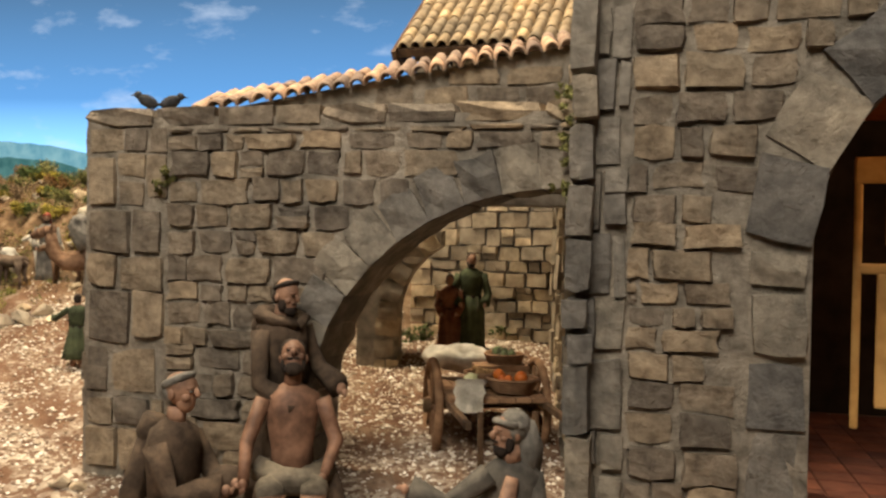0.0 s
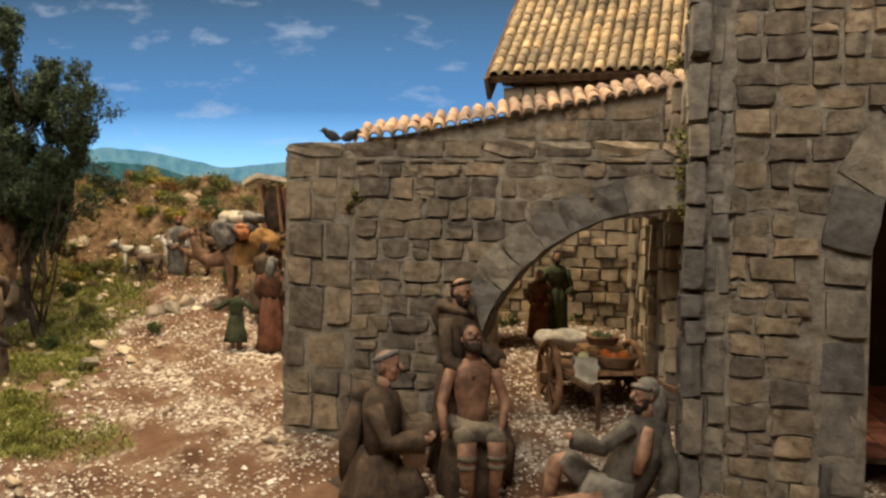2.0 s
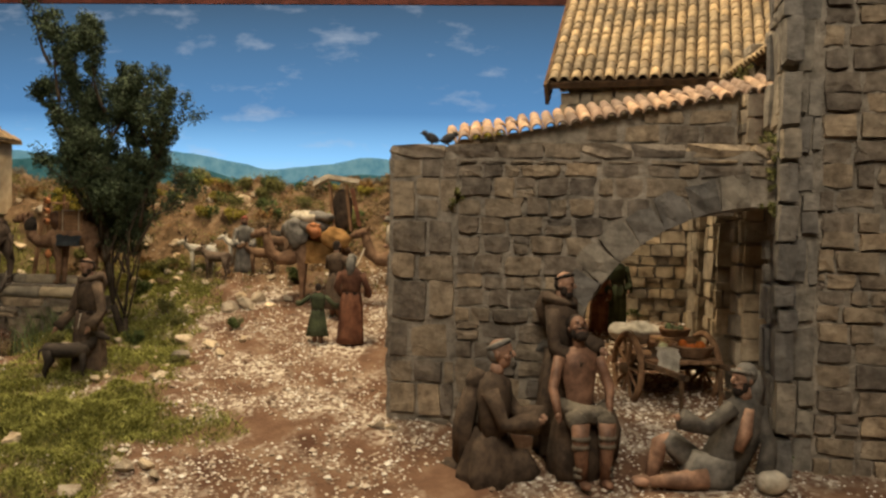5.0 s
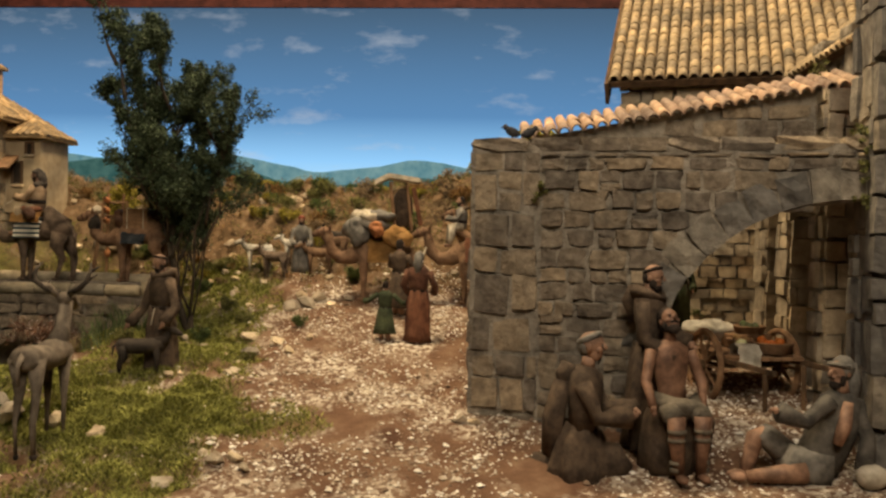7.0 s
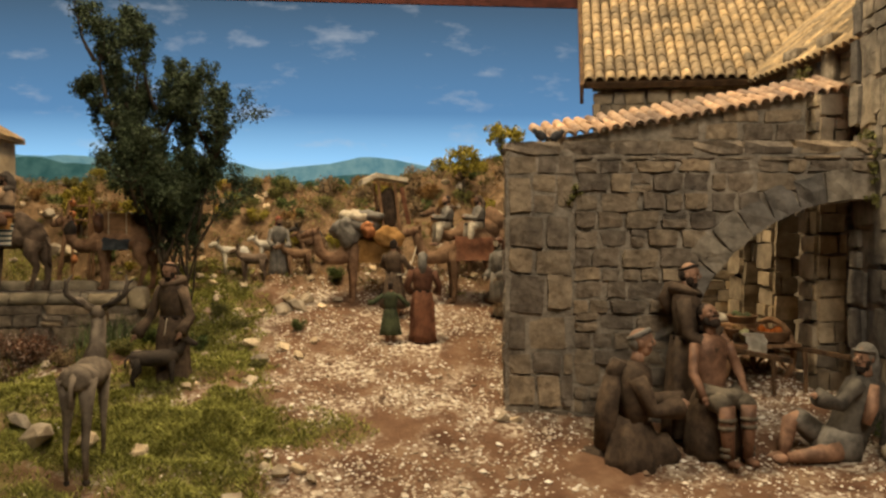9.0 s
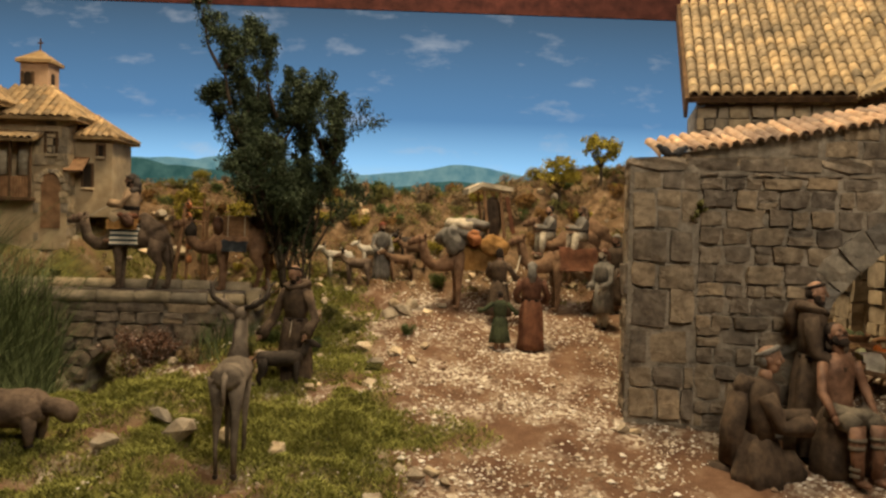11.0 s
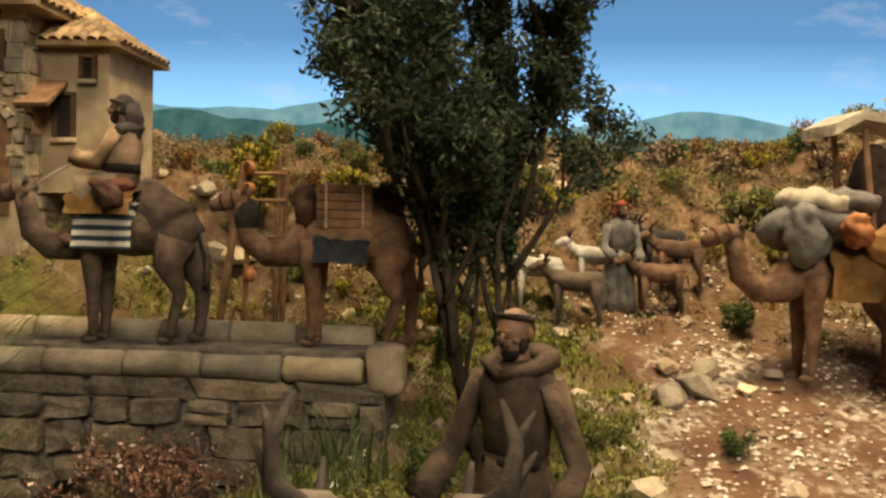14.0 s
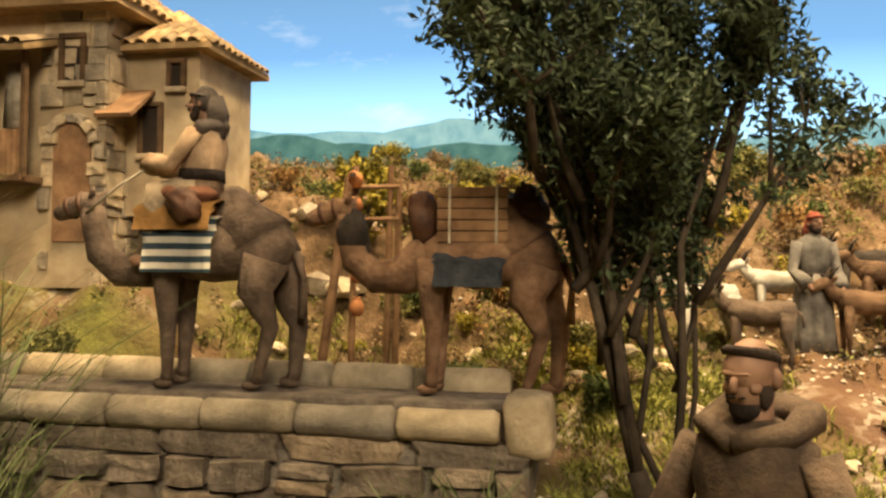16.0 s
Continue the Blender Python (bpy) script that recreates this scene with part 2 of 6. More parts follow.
# ---------------- painted sky and room ----------------
SKY_Y = 1.2
m = Mat("glowing_painted_sky", 0.9)
sep = m.node("ShaderNodeSeparateXYZ")
m.link(m.pos(), sep.inputs[0])
h = m.node("ShaderNodeMapRange")
h.inputs["From Min"].default_value, h.inputs["From Max"].default_value = 0.35, 0.95
m.link(sep.outputs["Z"], h.inputs["Value"])
sky = m.ramp(h.outputs["Result"], [(0.0, (0.5, 0.8, 1.0)), (0.2, (0.25, 0.58, 1.0)), (0.42, (0.09, 0.25, 0.515)), (1.0, (0.05, 0.10, 0.17))])
cl = m.ramp(m.noise(5.0, 6, 0.6, stretch=(1.0, 1.0, 2.6)), [(0.56, (0, 0, 0)), (0.74, (1, 1, 1))])
sky = m.mix(m.mix(1.0, cl, (0.42, 0.42, 0.42), "MULTIPLY"), sky, (0.5, 0.56, 0.66))
# the sky board glows by emission in place of lamp light on its paint
m.t.nodes.remove(m.b)
em = m.node("ShaderNodeEmission")
m.link(sky, em.inputs["Color"])
em.inputs["Strength"].default_value = 1.0
m.link(em.outputs[0], m.t.nodes["Material Output"].inputs["Surface"])
SKY = m
bm = bmesh.new()
box(bm, (-0.2, SKY_Y + 0.01, 0.6), (5.2, 0.02, 0.63))
sky_ob = tagged(new("backdrop", mesh_of("backdrop", bm, SKY, False)), "self-lit painted blue sky backdrop with small clouds", "backdrop", kind="structure")


def mountains(name, z0, amp, seed, y, dark, light, scale):
    bm = bmesh.new()
    prev = None
    for i in range(181):
        x = -2.6 + 4.9 * i / 180
        z = z0 + amp * (noise.noise(Vector((x * scale, seed, 0))) + 0.4 * noise.noise(Vector((x * scale * 3.1, seed, 2))) + 0.12 * noise.noise(Vector((x * scale * 11, seed, 2))))
        z += amp * 0.9 * math.exp(-((x + 0.17) / 0.16) ** 2) + 0.045 * step(-0.4, -0.9, x)
        cur = (bm.verts.new((x, y, 0.25)), bm.verts.new((x, y, z)))
        if prev:
            bm.faces.new((prev[0], cur[0], cur[1], prev[1]))
        prev = cur
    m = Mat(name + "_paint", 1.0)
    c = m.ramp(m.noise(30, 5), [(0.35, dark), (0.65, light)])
    # emission stands in for lamp light on the painted ridges
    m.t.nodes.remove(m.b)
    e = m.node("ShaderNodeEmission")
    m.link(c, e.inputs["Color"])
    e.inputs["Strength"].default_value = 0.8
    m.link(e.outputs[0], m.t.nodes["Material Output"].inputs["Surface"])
    return tagged(new("backdrop_" + name, mesh_of(name, bm, m, False)), "self-lit mountains on the backdrop, haze painted in blue-green", "backdrop", kind="structure")


# haze is put into the colours: the far range is paler and bluer
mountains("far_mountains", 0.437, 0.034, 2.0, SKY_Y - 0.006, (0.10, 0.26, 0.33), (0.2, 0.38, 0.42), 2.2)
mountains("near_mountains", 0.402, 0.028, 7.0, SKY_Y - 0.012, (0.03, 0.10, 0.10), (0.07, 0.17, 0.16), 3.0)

ROOM = grainy("dark_room_paint", (0.05, 0.03, 0.025), (0.09, 0.055, 0.04), 6, big=2)
CURTAIN = grainy("dark_red_boards", (0.03, 0.008, 0.008), (0.10, 0.03, 0.025), 30, big=3)
bm = bmesh.new()
box(bm, (-0.2, SKY_Y + 0.012, 1.55), (5.2, 0.024, 1.265))
tagged(new("wall_north", mesh_of("wall_north", bm, CURTAIN, False)), "dark red boarded wall above the painted sky", "wall", kind="structure")
for nm, c, s in (("wall_south", (-0.2, -3.0, 0.6), (5.2, 0.1, 3.2)), ("wall_west", (-2.8, -0.9, 0.6), (0.1, 4.4, 3.2)), ("wall_east", (2.4, -0.9, 0.6), (0.1, 4.4, 3.2)), ("ceiling", (-0.2, -0.9, 2.2), (5.3, 4.4, 0.1)), ("floor", (-0.2, -0.9, -1.0), (5.3, 4.4, 0.1))):
    bm = bmesh.new()
    box(bm, c, s)
    tagged(new(nm, mesh_of(nm, bm, ROOM, False)), "plain dark museum room surface", nm.split("_")[0], kind="structure")
bm = bmesh.new()
box(bm, (-0.2, -0.62, -0.55), (4.0, 0.04, 0.8), 0.004)
tagged(new("trim", mesh_of("trim", bm, WOOD, False)), "dark wooden front board of the display", "board", kind="structure")

# ---------------- stone gate wall with arch ----------------
ROCKS = [rock_mesh("stone", i, STONE, 1, 10.0, 0.26) for i in range(10)]
ROCKS_GREY = [rock_mesh("stone", 20 + i, STONE_GREY, 1, 14.0, 0.15) for i in range(6)]
ROCKS_Q = [rock_mesh("stone", 70 + i, STONE, 1, 13.0, 0.16) for i in range(6)]
ROCKS_PALE = [rock_mesh("stone", 40 + i, STONE_PALE, 1, 16.0, 0.14) for i in range(8)]
ARCH_X, ARCH_Z, ARCH_R = 0.53, 0.048, 0.26
WALL_T = 0.10


def arc(cx, cz, r, a0, a1, n):
    return [(cx + r * math.cos(radians(a0 + (a1 - a0) * i / n)), cz + r * math.sin(radians(a0 + (a1 - a0) * i / n))) for i in range(n + 1)]


def voussoirs(parent, meshes, m, cx, cz, r, a0, a1, n, thick, deep, rng):
    """Wedge stones round an arch in the face's own frame."""
    for i in range(n):
        a = radians(a0 + (a1 - a0) * (i + 0.5) / n)
        w = abs(radians(a1 - a0)) / n * (r + thick * 0.5)
        t = thick * rng.uniform(0.9, 1.12)
        ob = new("voussoir", rng.choice(meshes))
        ob.parent = parent
        rr = r + t / 2
        ob.matrix_basis = m @ Matrix.Translation((cx + rr * math.cos(a), deep / 2 - 0.007 - rng.uniform(0, 0.003), cz + rr * math.sin(a))) @ Matrix.Rotation(math.pi / 2 - a, 4, "Y") @ Matrix.Diagonal((w * 0.97, deep, t, 1))


gate_wall = tagged(new("wall_gate"), "weathered brown rubble stone wall with an arched gateway", "wall", kind="structure")
out = [(0.0, -0.1), (0.272, -0.1), (0.272, 0.06)] + arc(ARCH_X, ARCH_Z, ARCH_R, 176, 88, 16) + [(0.56, 0.308), (0.56, 0.385), (0.0, 0.385)]
bm = bmesh.new()
prism(bm, out, 0.0008, WALL_T - 0.006)
part("mortar_core", bm, MORTAR, gate_wall)


def in_wall(u, v, hw, hh):
    d = math.hypot(u - ARCH_X, v - ARCH_Z)
    if v < ARCH_Z:
        return u + hw * 0.6 < 0.275
    return d > ARCH_R + 0.036 or u < 0.262


rng = random.Random(11)
stones(gate_wall, ROCKS, Matrix(), 0.105, 0.55, -0.045, 0.372, 0.026, 0.043, in_wall, 0.03, 0.005, rng)
# larger quoins at the free end
stones(gate_wall, ROCKS_Q, Matrix(), 0.004, 0.105, -0.05, 0.375, 0.047, 0.055, lambda *a: True, 0.034, 0.005, rng)
stones(gate_wall, ROCKS_Q, Matrix.Translation((0, WALL_T, 0)) @ Matrix.Rotation(-math.pi / 2, 4, "Z"), 0.0, WALL_T, -0.05, 0.38, 0.047, 0.09, lambda *a: True, 0.03, 0.003, rng)
voussoirs(gate_wall, ROCKS_GREY, Matrix(), ARCH_X, ARCH_Z, ARCH_R - 0.004, 172, 92, 9, 0.05, WALL_T + 0.004, rng)
# jamb below the arch
stones(gate_wall, ROCKS_GREY, Matrix(), 0.222, 0.276, -0.05, 0.085, 0.045, 0.07, lambda *a: True, WALL_T, 0.008, rng)
# capping slabs
u = -0.004
while u < 0.55:
    w = min(rng.uniform(0.05, 0.11), 0.556 - u)
    ob = new("coping_stone", rng.choice(ROCKS_Q))
    ob.parent = gate_wall
    ob.matrix_basis = Matrix.Translation((u + w / 2, WALL_T / 2, 0.386)) @ Matrix.Diagonal((w * 1.0, WALL_T + 0.008, 0.02, 1))
    u += w

FRONT = Matrix.Rotation(radians(-9.0), 4, "Z")
gate_wall.matrix_world = FRONT

# ---------------- tower with the arched doorway ----------------
TW_Y = -0.014
tower = tagged(new("wall_tower"), "tall rough stone building front with an arched doorway", "wall", kind="structure")
DX, DZ, DR = 0.970, 0.25, 0.2
out = [(0.556, -0.12), (DX - DR, -0.12)] + arc(DX, DZ, DR, 180, 0, 20) + [(DX + DR, -0.12), (1.5, -0.12), (1.5, 0.85), (0.556, 0.85)]
bm = bmesh.new()
prism(bm, out, TW_Y + 0.0008, 0.07)
part("mortar_core", bm, MORTAR, tower)


def in_tower(u, v, hw, hh):
    if v < DZ:
        return abs(u - DX) > DR + 0.05 + hw * 0.4
    return math.hypot(u - DX, v - DZ) > DR + 0.07


T0 = Matrix.Translation((0, TW_Y, 0))
stones(tower, ROCKS_GREY, T0, 0.548, 0.605, -0.06, 0.85, 0.062, 0.05, in_tower, 0.03, 0.007, rng)
stones(tower, ROCKS, T0, 0.605, 1.0, -0.06, 0.85, 0.027, 0.041, in_tower, 0.03, 0.006, rng)
stones(tower, ROCKS_GREY, Matrix.Translation((0.556, 0.09, 0)) @ Matrix.Rotation(-math.pi / 2, 4, "Z"), 0.0, 0.14, -0.06, 0.85, 0.06, 0.07, lambda *a: True, 0.024, 0.006, rng)
voussoirs(tower, ROCKS_GREY, T0, DX, DZ, DR - 0.002, 178, 2, 9, 0.068, 0.09, rng)
stones(tower, ROCKS_GREY, T0, DX - DR - 0.055, DX - DR + 0.001, -0.08, 0.25, 0.07, 0.07, lambda *a: True, 0.09, 0.01, rng)

tower.matrix_world = FRONT

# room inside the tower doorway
# back wall coloured near-black to paint in the room's shade
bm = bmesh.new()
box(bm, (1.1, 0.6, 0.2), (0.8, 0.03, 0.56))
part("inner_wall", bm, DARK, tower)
bm = bmesh.new()
box(bm, (1.05, 0.34, 0.46), (0.9, 0.5, 0.02))
part("inner_ceiling", bm, grainy("orange_plaster", (0.42, 0.09, 0.015), (0.62, 0.16, 0.03), 14, big=5), tower)
FLOORT = grainy("red_floor_tile", (0.10, 0.035, 0.022), (0.2, 0.075, 0.045), 40, vary="object")
bm = bmesh.new()
box(bm, (1.1, 0.3, -0.004), (0.68, 0.5, 0.02))
part("inner_floor", bm, MORTAR, tower)
bm = bmesh.new()
box(bm, (0, 0, 0), (0.038, 0.038, 0.006), 0.001)
ft = mesh_of("floor_tile", bm, FLOORT, False)
for i in range(9):
    for j in range(13):
        o = new("floor_tile", ft)
        o.parent = tower
        o.matrix_basis = pose(0.78 + i * 0.04, 0.02 + j * 0.04, 0.008)

room_lamp = bpy.data.lights.new("room_lamp", "POINT")
room_lamp.energy, room_lamp.color, room_lamp.shadow_soft_size = 0.45, (1.0, 0.62, 0.3), 0.03
new("room_lamp", room_lamp).location = FRONT @ Vector((1.02, 0.12, 0.36))

# ---------------- second wall behind, with tiled coping ----------------
back_wall = tagged(new("wall_yard"), "rubble stone yard wall with sloping clay tile coping", "wall", kind="structure")
BY = 0.13
AX2, AZ2, AR2 = 0.56, 0.02, 0.235


def coping_z(x):
    return float(np.interp(x, [0.08, 0.30, 0.62], [0.418, 0.455, 0.515]))


out = [(0.09, 0.30), (0.64, 0.30), (0.64, 0.515), (0.30, 0.452), (0.09, 0.412)]
bm = bmesh.new()
prism(bm, out, BY + 0.001, BY + 0.06)
part("mortar_core", bm, MORTAR, back_wall)
stones(back_wall, ROCKS, Matrix.Translation((0, BY, 0)), 0.09, 0.64, 0.38, 0.5, 0.03, 0.055, lambda u, v, hw, hh: v + hh < coping_z(u) - 0.004, 0.026, 0.005, rng)
# ruined arch further back in the yard
ruin = tagged(new("wall_ruin"), "pale stone half arch at the back of the yard", "wall", kind="structure")
bm = bmesh.new()
prism(bm, [(0.235, -0.02), (0.30, -0.02), (0.30, 0.13)] + arc(0.43, 0.13, 0.13, 178, 118, 8) + [(0.37, 0.27), (0.235, 0.27)], 0.42, 0.48)
part("mortar_core", bm, MORTAR, ruin)
voussoirs(ruin, ROCKS_PALE, Matrix.Translation((0, 0.415, 0)), 0.43, 0.13, 0.128, 182, 118, 5, 0.034, 0.07, rng)
stones(ruin, ROCKS_PALE, Matrix.Translation((0, 0.418, 0)), 0.262, 0.303, -0.02, 0.13, 0.035, 0.06, lambda *a: True, 0.064, 0.004, rng)


def tile_mesh(name, mat, r=0.5, n=7, thick=0.16):
    """A half-round roof tile of unit length along y and unit width, its hollow side down."""
    bm = bmesh.new()
    rings = []
    for y, s in ((-0.5, 1.0), (0.5, 0.82)):
        o = [bm.verts.new((r * s * math.cos(math.pi * i / n), y, r * s * math.sin(math.pi * i / n))) for i in range(n + 1)]
        q = [bm.verts.new(((r - thick) * s * math.cos(math.pi * i / n), y, (r - thick) * s * math.sin(math.pi * i / n))) for i in range(n + 1)]
        rings.append((o, q))
    (o0, q0), (o1, q1) = rings
    for i in range(n):
        bm.faces.new((o0[i], o0[i + 1], o1[i + 1], o1[i]))
        bm.faces.new((q0[i + 1], q0[i], q1[i], q1[i + 1]))
        bm.faces.new((o0[i + 1], o0[i], q0[i], q0[i + 1]))
    bmesh.ops.recalc_face_normals(bm, faces=bm.faces[:])
    return mesh_of(name, bm, mat)


TILE_ME = tile_mesh("roof_tile", TILE)
TILE_RED_ME = tile_mesh("roof_tile", TILE_RED)
x = 0.085
while x < 0.625:
    for k, (yy, zz) in enumerate(((BY - 0.012, 0.0), (BY + 0.028, 0.014))):
        o = new("coping_tile", TILE_RED_ME)
        o.parent = back_wall
        o.matrix_basis = Matrix.Translation((x, yy + 0.02, coping_z(x) + zz)) @ Euler((radians(20) + rng.uniform(-0.05, 0.05), radians(-10), rng.uniform(-0.06, 0.06))).to_matrix().to_4x4() @ Matrix.Diagonal((0.0205, 0.055, 0.024, 1))
    x += 0.02

# ---------------- church-like building behind, with tiled roof ----------------
house_back = tagged(new("house"), "stone building with a broad ochre clay tile roof", "building")
EX0, EX1, EY, EZ, RY, RZ = 0.27, 1.15, 0.58, 0.595, 0.95, 0.90
bm = bmesh.new()
box(bm, ((EX0 + EX1) / 2 + 0.02, EY + 0.28, 0.28), (EX1 - EX0 - 0.04, 0.48, 0.66))
hw = part("wall", bm, MORTAR, house_back)
stones(hw, ROCKS_PALE, Matrix.Translation((0, EY + 0.035, 0)), EX0 + 0.02, 0.72, 0.0, 0.6, 0.024, 0.036, lambda *a: True, 0.02, 0.006, rng)
bm = bmesh.new()
slope = math.atan2(RZ - EZ, RY - EY)
ln = math.hypot(RZ - EZ, RY - EY)
box(bm, ((EX0 + EX1) / 2, (EY + RY) / 2, (EZ + RZ) / 2 - 0.012), (EX1 - EX0, ln, 0.014), 0, Matrix.Rotation(slope, 4, "X"))
box(bm, (EX0 - 0.004, (EY + RY) / 2, (EZ + RZ) / 2 - 0.03), (0.008, ln, 0.05), 0, Matrix.Rotation(slope, 4, "X"))
roof = part("roof", bm, WOOD, house_back)
house_back.matrix_world = Matrix.Translation((EX0, EY, 0)) @ Matrix.Rotation(radians(-13), 4, "Z") @ Matrix.Translation((-EX0, -EY, 0))
cols, rws = 36, 15
for j in range(rws):
    for i in range(cols):
        o = new("roof_tile", TILE_ME)
        o.parent = roof
        y = -ln / 2 + (j + 0.45) * ln / rws
        x = EX0 + 0.012 + i * 0.0235
        o.matrix_basis = Matrix.Translation((0, (EY + RY) / 2, (EZ + RZ) / 2)) @ Matrix.Rotation(slope, 4, "X") @ Matrix.Translation((x, y, 0.0 + rng.uniform(-0.001, 0.001))) @ Matrix.Rotation(radians(-2.5), 4, "X") @ Matrix.Rotation(rng.uniform(-0.05, 0.05), 4, "Z") @ Matrix.Diagonal((0.0232, ln / rws * 1.25, 0.026, 1))

# piers of the yard, along the side of the tower
for px, py, w, d, hgt in ((0.572, 0.405, 0.05, 0.06, 0.50), (0.574, 0.275, 0.05, 0.06, 0.52), (0.578, 0.125, 0.05, 0.06, 0.52)):
    pier = thing("pillar", "square pier of pale stone blocks", "pillar", pose(px, py, ground_z(px, py) - 0.02))
    bm = bmesh.new()
    box(bm, (0, 0, hgt / 2), (w - 0.012, d - 0.012, hgt))
    part("core", bm, MORTAR, pier)
    stones(pier, ROCKS_PALE, Matrix.Translation((0, -d / 2, 0)), -w / 2, w / 2, 0, hgt, 0.04, 0.05, lambda *a: True, 0.02, 0.004, rng)
    stones(pier, ROCKS_PALE, Matrix.Translation((-w / 2, 0, 0)) @ Matrix.Rotation(-math.pi / 2, 4, "Z"), -d / 2, d / 2, 0, hgt, 0.04, 0.06, lambda *a: True, 0.02, 0.004, rng)
arcade = tagged(new("wall_arcade"), "dark stone side wall of the yard", "wall", kind="structure")
bm = bmesh.new()
box(bm, (0.665, 0.34, 0.27), (0.05, 0.52, 0.64))
part("mortar_core", bm, MORTAR, arcade)
stones(arcade, ROCKS, Matrix.Translation((0.64, 0.6, 0)) @ Matrix.Rotation(-math.pi / 2, 4, "Z"), 0.0, 0.52, 0.0, 0.58, 0.034, 0.055, lambda u, v, a, b: not (0.16 < u < 0.30 and v < 0.3), 0.02, 0.005, rng)
side_house = tagged(new("side_house"), "tiled roof along the side of the stone yard", "building")
SA = math.atan2(0.2, 0.24)
bm = bmesh.new()
box(bm, (0.75, 0.34, 0.685), (0.32, 0.56, 0.014), 0.0, Matrix.Rotation(-SA, 4, "Y"))
side_roof = part("roof", bm, WOOD, side_house)
for j in range(8):
    for i in range(23):
        o = new("roof_tile", TILE_ME)
        o.parent = side_roof
        o.matrix_basis = Matrix.Translation((0.75, 0.34, 0.693)) @ Matrix.Rotation(-SA, 4, "Y") @ Matrix.Translation((-0.15 + j * 0.04, -0.27 + i * 0.0243, 0.0)) @ Matrix.Rotation(math.pi * -0.5, 4, "Z") @ Matrix.Rotation(rng.uniform(-0.05, 0.05), 4, "Z") @ Matrix.Diagonal((0.024, 0.052, 0.024, 1))
for y in (0.2, 0.33):
    bm = bmesh.new()
    box(bm, (0.655, y, 0.52), (0.06, 0.045, 0.16), 0.004)
    box(bm, (0.652, y, 0.607), (0.07, 0.055, 0.022), 0.006)
    part("buttress", bm, MORTAR, side_house, "stone buttress with a cap")

# ---------------- figure materials ----------------
def cloth(name, dark, light):
    return grainy(name, dark, light, 70, big=25, amount=0.3, bump=0.8, dist=0.003, bscale=120)


SKIN = grainy("painted_skin", (0.21, 0.115, 0.072), (0.40, 0.235, 0.155), 60, rough=0.6, big=30, bump=0.15)
HABIT = cloth("brown_habit", (0.045, 0.031, 0.021), (0.125, 0.085, 0.056))
HAIR = cloth("dark_hair", (0.015, 0.01, 0.008), (0.05, 0.035, 0.025))
GREEN = cloth("green_cloth", (0.035, 0.045, 0.022), (0.085, 0.10, 0.05))
RUST = cloth("rust_cloth", (0.11, 0.042, 0.022), (0.22, 0.095, 0.052))
GREY = cloth("grey_cloth", (0.10, 0.092, 0.078), (0.24, 0.22, 0.19))
LINEN = cloth("pale_linen", (0.34, 0.29, 0.21), (0.62, 0.55, 0.43))
OCHRE = cloth("ochre_cloth", (0.22, 0.11, 0.03), (0.4, 0.22, 0.08))
RED = cloth("red_cloth", (0.16, 0.035, 0.02), (0.32, 0.09, 0.055))
FUR = grainy("camel_fur", (0.10, 0.055, 0.03), (0.24, 0.145, 0.085), 70, big=22, bump=0.9, dist=0.004, bscale=170)
FUR_PALE = grainy("sandy_camel_fur", (0.14, 0.075, 0.042), (0.32, 0.19, 0.115), 70, big=22, bump=0.9, dist=0.004, bscale=170)
FUR_GREY = grainy("grey_brown_fur", (0.09, 0.062, 0.043), (0.21, 0.15, 0.108), 70, big=22, bump=0.9, dist=0.004, bscale=170)
FUR_DARK = grainy("dark_fur", (0.02, 0.016, 0.013), (0.075, 0.058, 0.044), 60, big=20, bump=0.7, dist=0.002)
WHITE = grainy("white_fleece", (0.42, 0.38, 0.31), (0.7, 0.66, 0.57), 60, big=20, bump=0.6, dist=0.002)
CLAY = grainy("orange_clay", (0.34, 0.12, 0.045), (0.52, 0.22, 0.09), 40, big=20, rough=0.7)
LEATHER = grainy("brown_leather", (0.06, 0.028, 0.016), (0.16, 0.075, 0.042), 50, rough=0.6)
STRIPE = Mat("striped_wool", 0.95)
_s = STRIPE.node("ShaderNodeTexWave", wave_type="BANDS", bands_direction="Z")
_s.inputs["Scale"].default_value = 34
_s.inputs["Distortion"].default_value = 0.6
STRIPE.link(STRIPE.pos(), _s.inputs["Vector"])
STRIPE.colour(STRIPE.ramp(_s.outputs["Fac"], [(0.45, (0.035, 0.06, 0.075)), (0.55, (0.62, 0.58, 0.48))])).bump(STRIPE.noise(400), 0.5, 0.001)

ROBE, SK, HR, SC, EXTRA = 0, 1, 2, 3, 4


